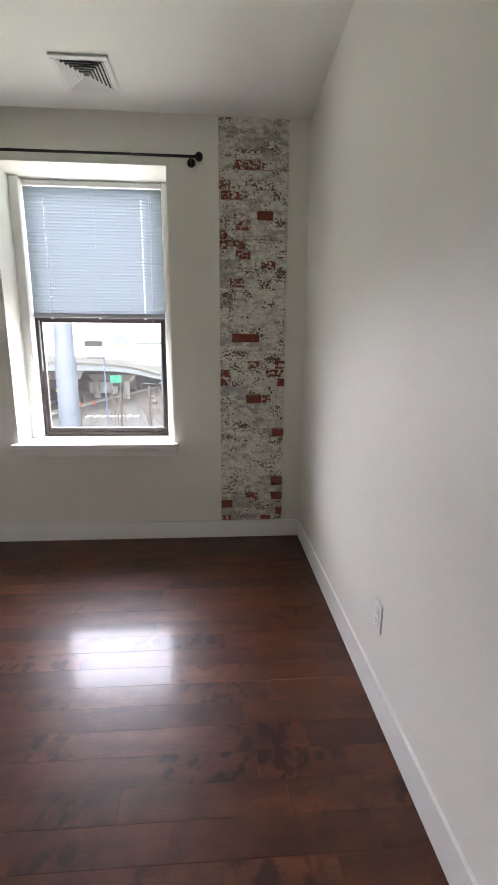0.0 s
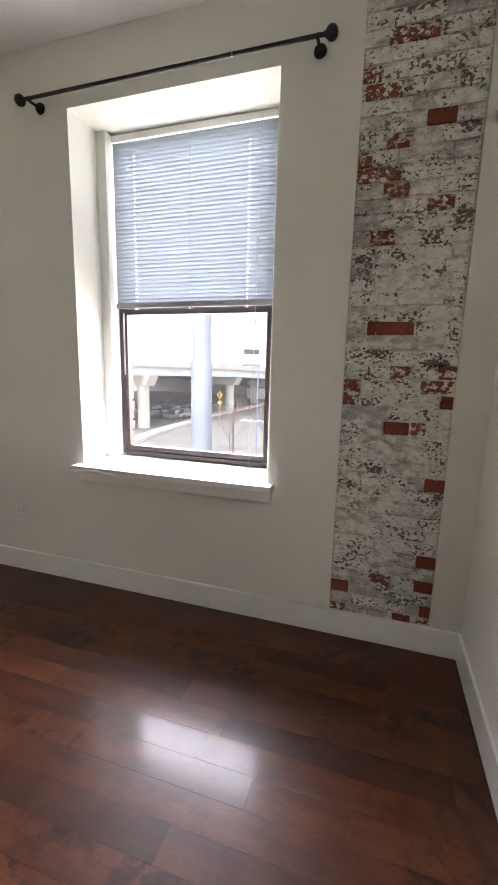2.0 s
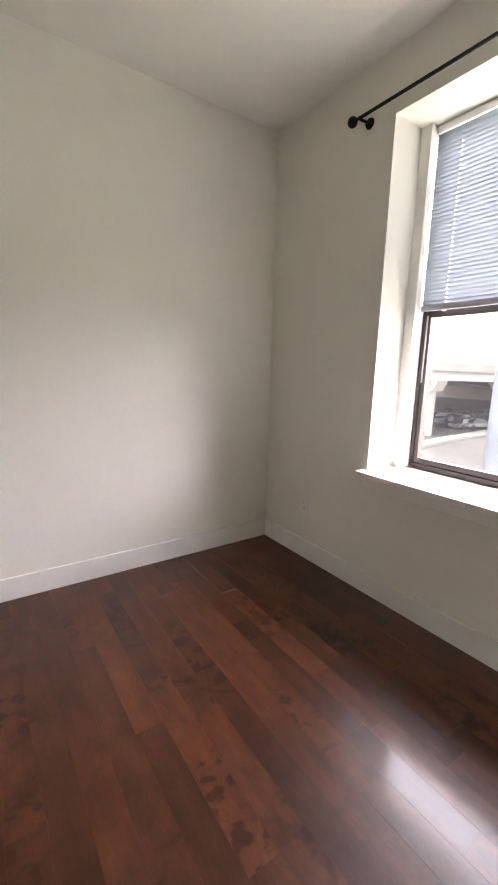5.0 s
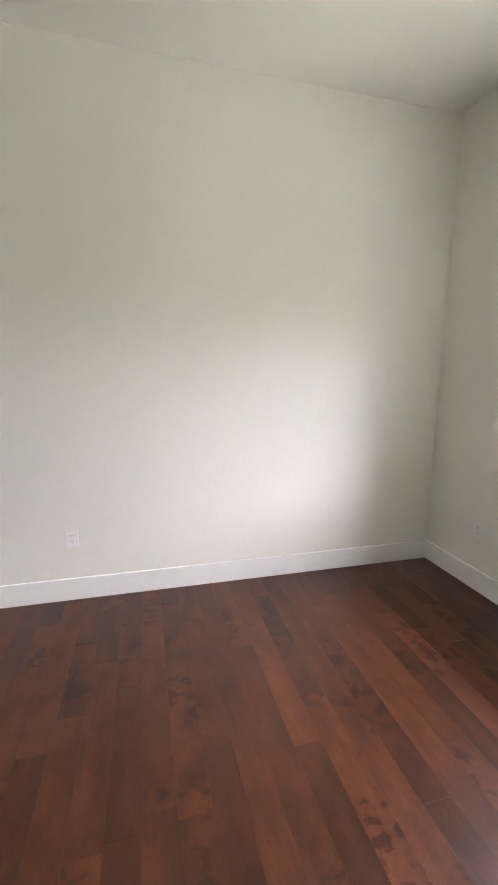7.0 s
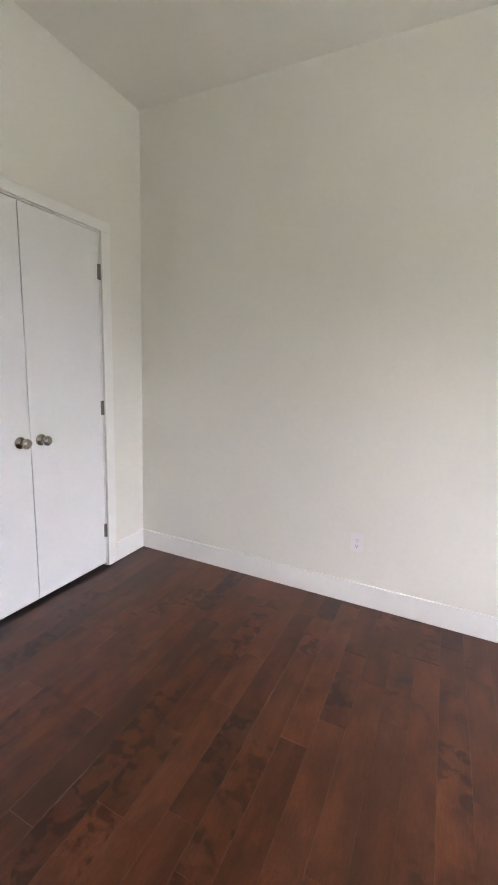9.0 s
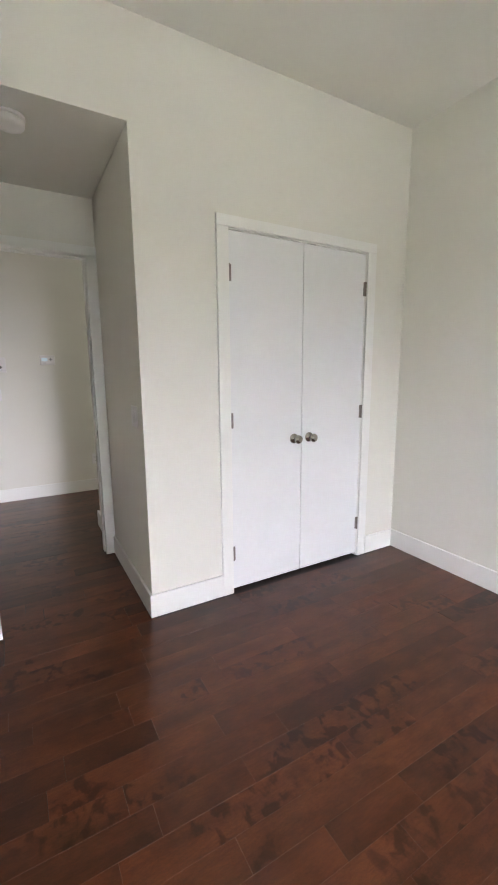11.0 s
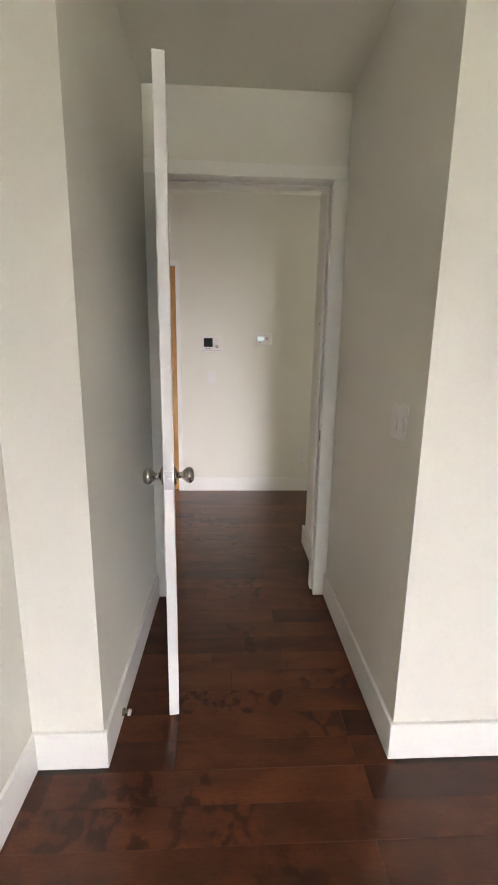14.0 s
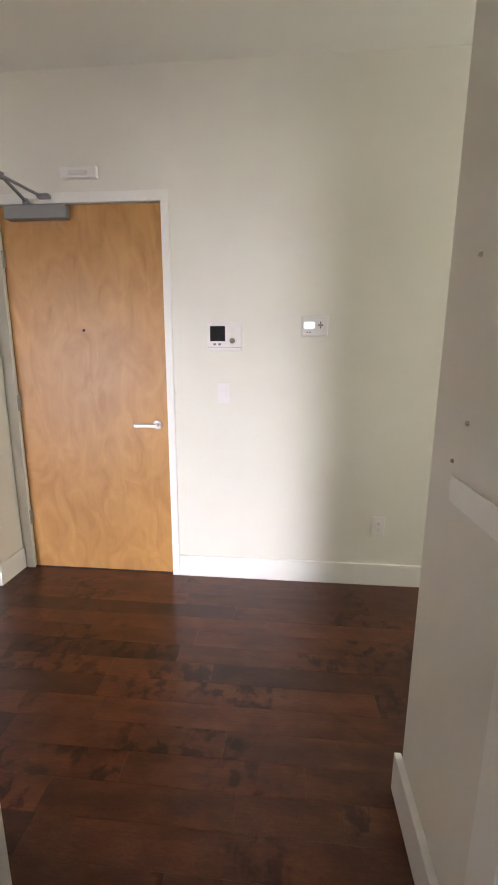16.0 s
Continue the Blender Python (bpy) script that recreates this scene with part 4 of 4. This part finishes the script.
pl = group_thing("steel_pole", (-3.45, 4.72, GZ), "thick galvanised steel pole standing close outside the window", "pole")
part("lower_shaft", cyl((0, 0, 0), (0, 0, 7.9), 0.215, 0.183, 28), M_POLE, pl)
part("upper_shaft", cyl((0, 0, 7.9), (0, 0, 13), 0.166, 0.135, 28), M_POLE, pl)
part("collar", cyl((0, 0, 7.88), (0, 0, 8.0), 0.184, 0.166, 28), M_POLE, pl)
part("base_plate", boxes((-0.35, 0.35, -0.35, 0.35, 0, 0.05)), M_POLE, pl)

sg = group_thing("traffic_signal", (-6.5, 38, GZ), "grey traffic signal hung on a long mast arm", "traffic signal")
part("mast", cyl((0, 0, 0), (0, 0, 10.2), 0.14, 0.1, 12), M_POLE, sg)
part("mast_arm", cyl((0, 0, 9.65), (-9, 0, 9.7), 0.07, 0.04, 10), M_POLE, sg)
# box coloured near-black to show it as a backlit silhouette
part("signal_box", boxes((-7.2, -5.6, -0.25, 0.05, 9.3, 9.85), bevel=0.05), M_DARKSLOT, sg)
part("arm_sign", boxes((-4.3, -3.2, -0.12, -0.07, 9.65, 10.35)), M_PALEGREEN, sg, "small pale green road sign")
part("arm_sign", boxes((-4.3, -3.2, -0.13, -0.06, 9.25, 9.6)), M_PALEYELLOW, sg, "small pale yellow road sign")
part("sign_frame", boxes((-4.34, -3.16, -0.1, -0.08, 9.61, 9.64), (-4.34, -3.16, -0.1, -0.08, 9.2, 9.245), (-4.34, -4.305, -0.1, -0.08, 9.25, 10.35), (-3.195, -3.16, -0.1, -0.08, 9.25, 10.35)), M_POLE, sg)
sn = group_thing("highway_sign", (-18.2, 64, GZ), "large green highway sign under the viaduct", "road sign")
part("panel", boxes((-0.3, 1.5, -0.05, 0.05, 4.6, 5.8)), M_GREEN, sn)
part("leg", cyl((-0.1, 0.1, 0), (-0.1, 0.1, 6.0), 0.07, seg=8), M_POLE, sn)
part("leg", cyl((1.3, 0.1, 0), (1.3, 0.1, 6.0), 0.07, seg=8), M_POLE, sn)
ys = group_thing("warning_sign", (-24.6, 59, GZ), "yellow diamond warning sign with an arrow plate", "road sign")
part("post", cyl((0, 0, 0), (0, 0, 4.4), 0.06, seg=8), M_YELLOW, ys)
part("diamond", place(boxes((-0.38, 0.38, -0.03, 0.03, -0.38, 0.38)), Matrix.Translation((0, -0.1, 3.7)) @ Matrix.Rotation(radians(45), 4, "Y")), M_YELLOW, ys)
part("symbol", boxes((-0.12, 0.12, -0.16, -0.13, 3.4, 4.0)), M_DARKSLOT, ys)
part("plate", boxes((-0.35, 0.35, -0.12, -0.06, 2.3, 2.7)), M_YELLOW, ys)
for x, y in ((-25.5, 70), (-25.0, 66), (-24.2, 74)):
    cn = group_thing("traffic_cone", (x, y, GZ), "orange traffic barrel by the kerb", "traffic cone", group="traffic cones")
    part("body", cyl((0, 0, 0.05), (0, 0, 0.95), 0.22, 0.11, 14), M_ORANGE, cn)
    part("foot", boxes((-0.4, 0.4, -0.4, 0.4, 0, 0.05)), M_TYRE, cn)
for x, y, h, mm, nm in ((-12.4, 31.4, 4.2, M_RUST, "rust-brown"), (-9.6, 33.7, 5.4, M_RUST, "rust-brown"), (-9.3, 28.2, 8.2, M_BLUE, "thin blue"), (-23.8, 33.0, 5.0, M_BLUE, "thin blue"), (-6.4, 30.0, 6.0, M_RUST, "rust-brown"), (-4.3, 31.0, 6.2, M_RUST, "rust-brown")):
    ps = group_thing("street_post", (x, y, GZ), nm + " metal post beside the street", "post", group="street posts")
    part("shaft", cyl((0, 0, 0), (0, 0, h), 0.095 if mm is M_RUST else 0.042, seg=10), mm, ps)
    if mm is M_BLUE:
        part("lamp_head", boxes((-1.2, 0.1, -0.12, 0.12, h - 0.1, h + 0.06), bevel=0.03), M_POLE, ps)


def bare_tree(x, y, h, seed):
    r = random.Random(seed)
    tr = group_thing("bare_tree", (x, y, GZ), "leafless young street tree with thin twigs", "tree", group="street trees")
    part("trunk", cyl((0, 0, 0), (0, 0, h * 0.72), 0.055, 0.015, 8), M_BARK, tr)
    bm = bmesh.new()

    def grow(p, d, length, rad, depth):
        q = p + d * length
        put_cyl(bm, p, q, rad, rad * 0.6, 4)
        if depth:
            for _ in range(3):
                nd = (d + Vector((r.uniform(-0.9, 0.9), r.uniform(-0.9, 0.9), r.uniform(-0.3, 0.6)))).normalized()
                grow(p + d * length * r.uniform(0.55, 1.0), nd, length * r.uniform(0.6, 0.8), rad * 0.6, depth - 1)

    for k in range(9):
        grow(Vector((0, 0, h * (0.26 + 0.05 * k))), Vector((r.uniform(-0.6, 0.6), r.uniform(-0.6, 0.6), 1)).normalized(), h * r.uniform(0.2, 0.3), 0.022, 4)
    part("crown", bm, M_BARK, tr)


for i, (x, y, h) in enumerate(((-12.0, 29.5, 4.8), (-9.2, 31.0, 5.4), (-7.0, 32.5, 5.6), (-5.0, 29.0, 5.2))):
    bare_tree(x, y, h, 20 + i)


def car(x, y, turn, colour, seed, truck=False):
    c = group_thing("box_truck" if truck else "parked_car", Matrix.Translation((x, y, GZ)) @ Matrix.Rotation(radians(turn), 4, "Z"),
                    "white box truck parked by the viaduct" if truck else colour[0] + " car parked under the viaduct", "truck" if truck else "car", group="" if truck else "parked cars")
    paint = mat(colour[0] + "_car_paint", colour[1], 0.3, vary=0.03)
    if truck:
        part("cargo_box", boxes((-3, 1.6, -1.15, 1.15, 0.8, 3.3), bevel=0.04), M_TRUCK, c)
        part("cab", boxes((1.7, 3.2, -1.05, 1.05, 0.5, 2.3), bevel=0.15), M_TRUCK, c)
    else:
        bm = boxes((-2.2, 2.2, -0.88, 0.88, 0.3, 0.85), bevel=0.12)
        part("body", bm, paint, c)
        cab = boxes((-1.5, 1.0, -0.78, 0.78, 0.84, 1.42), bevel=0.06)
        for v in cab.verts:
            if v.co.z > 1.2:
                v.co.x *= 0.72
                v.co.y *= 0.86
        part("cabin", cab, M_CARGLASS, c)
        part("roof_panel", boxes((-0.95, 0.6, -0.62, 0.62, 1.41, 1.45), bevel=0.015), paint, c)
    for sx in (-1.35, 1.35):
        for sy in (-0.85, 0.85):
            part("wheel", cyl((sx, sy - 0.1, 0.32), (sx, sy + 0.1, 0.32), 0.32, seg=16), M_TYRE, c)


PAINTS = (("dark grey", (0.05, 0.05, 0.055)), ("black", (0.015, 0.015, 0.017)), ("slate", (0.10, 0.105, 0.11)), ("blue", (0.04, 0.07, 0.16)), ("grey", (0.22, 0.22, 0.22)))
for i, (x, y) in enumerate(((-36, 52), (-33, 52.5), (-30.5, 55), (-37, 60), (-33.8, 61), (-30.8, 63), (-40, 70), (-36, 72), (-32.5, 74), (-29.5, 57))):
    car(x, y, 70 + 9 * (i % 3), PAINTS[i % 5], i)
car(-28.5, 95, 20, ("white", (0.75, 0.75, 0.75)), 50, True)
car(-14.5, 78, 100, PAINTS[4], 51)

# outer face of the building; its unseen upper part is raised to shade the pole
fac = thing("brick_facade", boxes((-12, -2.12, T, T + 0.12, GZ, 13), (-2.12, -0.945, T, T + 0.12, GZ, 0.70), (-2.12, -0.945, T, T + 0.12, 2.68, 13), (-0.945, 0.15, T, T + 0.12, GZ, 13), (0.15, 3.0, T, T + 0.12, GZ, 13), (3.0, 3.94, T, T + 0.12, GZ, 0.78), (3.0, 3.94, T, T + 0.12, 1.69, 13), (3.94, 12, T, T + 0.12, GZ, 13)), M_MORTAR,
            "red brick outer face of the building round the window", "facade", "structure")
me = mesh_from("brick", boxes((-0.06, 0.06, -0.055, 0.055, -0.0285, 0.0285), bevel=0.004), M_BRICK_OUT)
for k in range(28):
    for x in (-2.106, -0.955):
        o = new("brick", me)
        o.parent = fac
        o.matrix_local = Matrix.Translation((x + (0.006 if k % 2 else 0), T + 0.066, 0.74 + k * 0.0675))
part("outer_sill", boxes((-2.1, -0.96, T + 0.002, T + 0.16, 0.70, 0.765), bevel=0.005), M_CONC, fac, "grey stone outer sill")

# ---- brick strip ----
part("mortar_bed", boxes((BX0 + 0.001, BX1 - 0.001, 0.0085, 0.054, BZ0, H - 0.002)), M_JOINT, wall_north)
COURSE = 0.0629
rng = random.Random(11)
# stripped and half-stripped bricks: course, left and right edge
STRIPPED = {0: [(-0.311, -0.23)], 1: [(-0.191, -0.144)], 2: [(-0.614, -0.529)], 3: [(-0.227, -0.145)], 5: [(-0.227, -0.144)], 11: [(-0.221, -0.144)],
            15: [(-0.423, -0.315)], 17: [(-0.194, -0.144)], 22: [(-0.528, -0.331)], 35: [(-0.352, -0.244)]}
WORN = {0: [(-0.614, -0.54)], 3: [(-0.422, -0.334)], 17: [(-0.614, -0.54)], 18: [(-0.614, -0.539), (-0.28, -0.155)], 19: [(-0.414, -0.33), (-0.213, -0.144)], 15: [(-0.305, -0.245)],
        28: [(-0.54, -0.44)], 30: [(-0.324, -0.222)], 31: [(-0.50, -0.40)], 32: [(-0.614, -0.53), (-0.52, -0.44)], 33: [(-0.614, -0.56)], 34: [(-0.50, -0.40)], 37: [(-0.602, -0.46)], 38: [(-0.614, -0.545)], 40: [(-0.52, -0.335)]}
shapes = {}


def brick_mesh(w, material, seed):
    key = (round(w, 2), material.name, seed % 3)
    if key not in shapes:
        bm = boxes((-w / 2, w / 2, -0.02, 0.02, -0.0282, 0.0282), bevel=0.0035)
        r = random.Random(seed)
        for v in bm.verts:
            v.co += Vector((r.uniform(-0.002, 0.002), r.uniform(-0.001, 0.001), r.uniform(-0.0022, 0.0022)))
        shapes[key] = mesh_from("brick", bm, material)
    return shapes[key]


n_courses = int((H - 0.142) / COURSE)
for k in range(n_courses):
    z = 0.142 + k * COURSE
    reds = [(a, c, M_BRICK_RED) for a, c in STRIPPED.get(k, [])] + [(a, c, M_BRICK_WORN) for a, c in WORN.get(k, [])]
    spans = []
    x = BX0 + 0.002
    stops = sorted(reds, key=lambda r: r[0])
    for a, c, skin in stops + [(BX1 - 0.003, None, None)]:
        first = True
        while x < a - 0.03:
            want = rng.choice((0.19, 0.2, 0.205, 0.095)) if not (first and k % 2) else 0.1
            first = False
            nx = min(x + want, a - 0.006)
            if a - nx < 0.05:
                nx = a - 0.006
            spans.append((x, nx, M_BRICK))
            x = nx + 0.007
        if c is not None:
            spans.append((a, c, skin))
            x = c + 0.007
    for a, c, skin in spans:
        if c - a < 0.02:
            continue
        o = new("brick", brick_mesh(c - a, skin, k))
        o.parent = wall_north
        o.matrix_local = Matrix.Translation(((a + c) / 2, 0.0225 + rng.uniform(-0.002, 0.0018), z + rng.uniform(-0.002, 0.002))) @ Matrix.Rotation(radians(rng.uniform(-0.8, 0.8)), 4, "Y")

# ---- floor boards ----
PITCH, SEAM0 = 0.1072, -1.077
rng = random.Random(3)
plank_shapes = {}
# butt joints that stand out: row counted southwards from SEAM0, x of the joints
JOINTS = {0: [-0.949], 2: [-1.252], 3: [-0.837], 4: [-0.419], 8: [-0.931, -0.40], 9: [-0.758], 19: [-1.182], 20: [-0.962], 22: [-0.870], 23: [-1.03, -0.469], 25: [-0.727]}


def plank_mesh(length):
    key = round(length, 2)
    if key not in plank_shapes:
        bm = boxes((-length / 2 + 0.0001, length / 2 - 0.0001, -PITCH / 2 + 0.00005, PITCH / 2 - 0.00005, -0.012, 0))
        top = [e for e in bm.edges if all(v.co.z > -0.001 for v in e.verts)]
        bmesh.ops.bevel(bm, geom=top, offset=0.0005, segments=1, affect="EDGES")
        plank_shapes[key] = mesh_from("plank", bm, M_PLANK)
    return plank_shapes[key]


for row in range(-11, 56):
    yc = SEAM0 - (row + 0.5) * PITCH
    if yc < YF - 0.02:
        break
    if yc > YS:
        spans = [(XW, 0.0), (0.15, LE)]
    elif yc > YD2:
        spans = [(AW - 0.01, AE + 0.01), (0.15, LE)]
    else:
        spans = [(AW - 0.05 if yc > STUB + 0.05 else -2.2, LE)]
    for x0, x1 in spans:
        cuts = [c for c in JOINTS.get(row, []) if x0 < c < x1] or [rng.uniform(x0 + 0.1, x1 - 0.1)]
        while cuts[0] > x0:
            cuts.insert(0, cuts[0] - rng.choice((0.32, 0.45, 0.6, 0.8, 1.0, 1.2)))
        while cuts[-1] < x1:
            cuts.append(cuts[-1] + rng.choice((0.32, 0.45, 0.6, 0.8, 1.0, 1.2)))
        for p, q in zip(cuts, cuts[1:]):
            a, c = max(p, x0), min(q, x1)
            if c - a > 0.03:
                o = new("plank", plank_mesh(round(c - a, 2)))
                o.parent = floor
                o.matrix_local = Matrix.Translation(((a + c) / 2, yc, rng.uniform(-0.0003, 0.0003))) @ Matrix.Rotation(radians(rng.uniform(-0.09, 0.09)), 4, "X") @ Matrix.Rotation(math.pi * rng.randint(0, 1), 4, "Z")
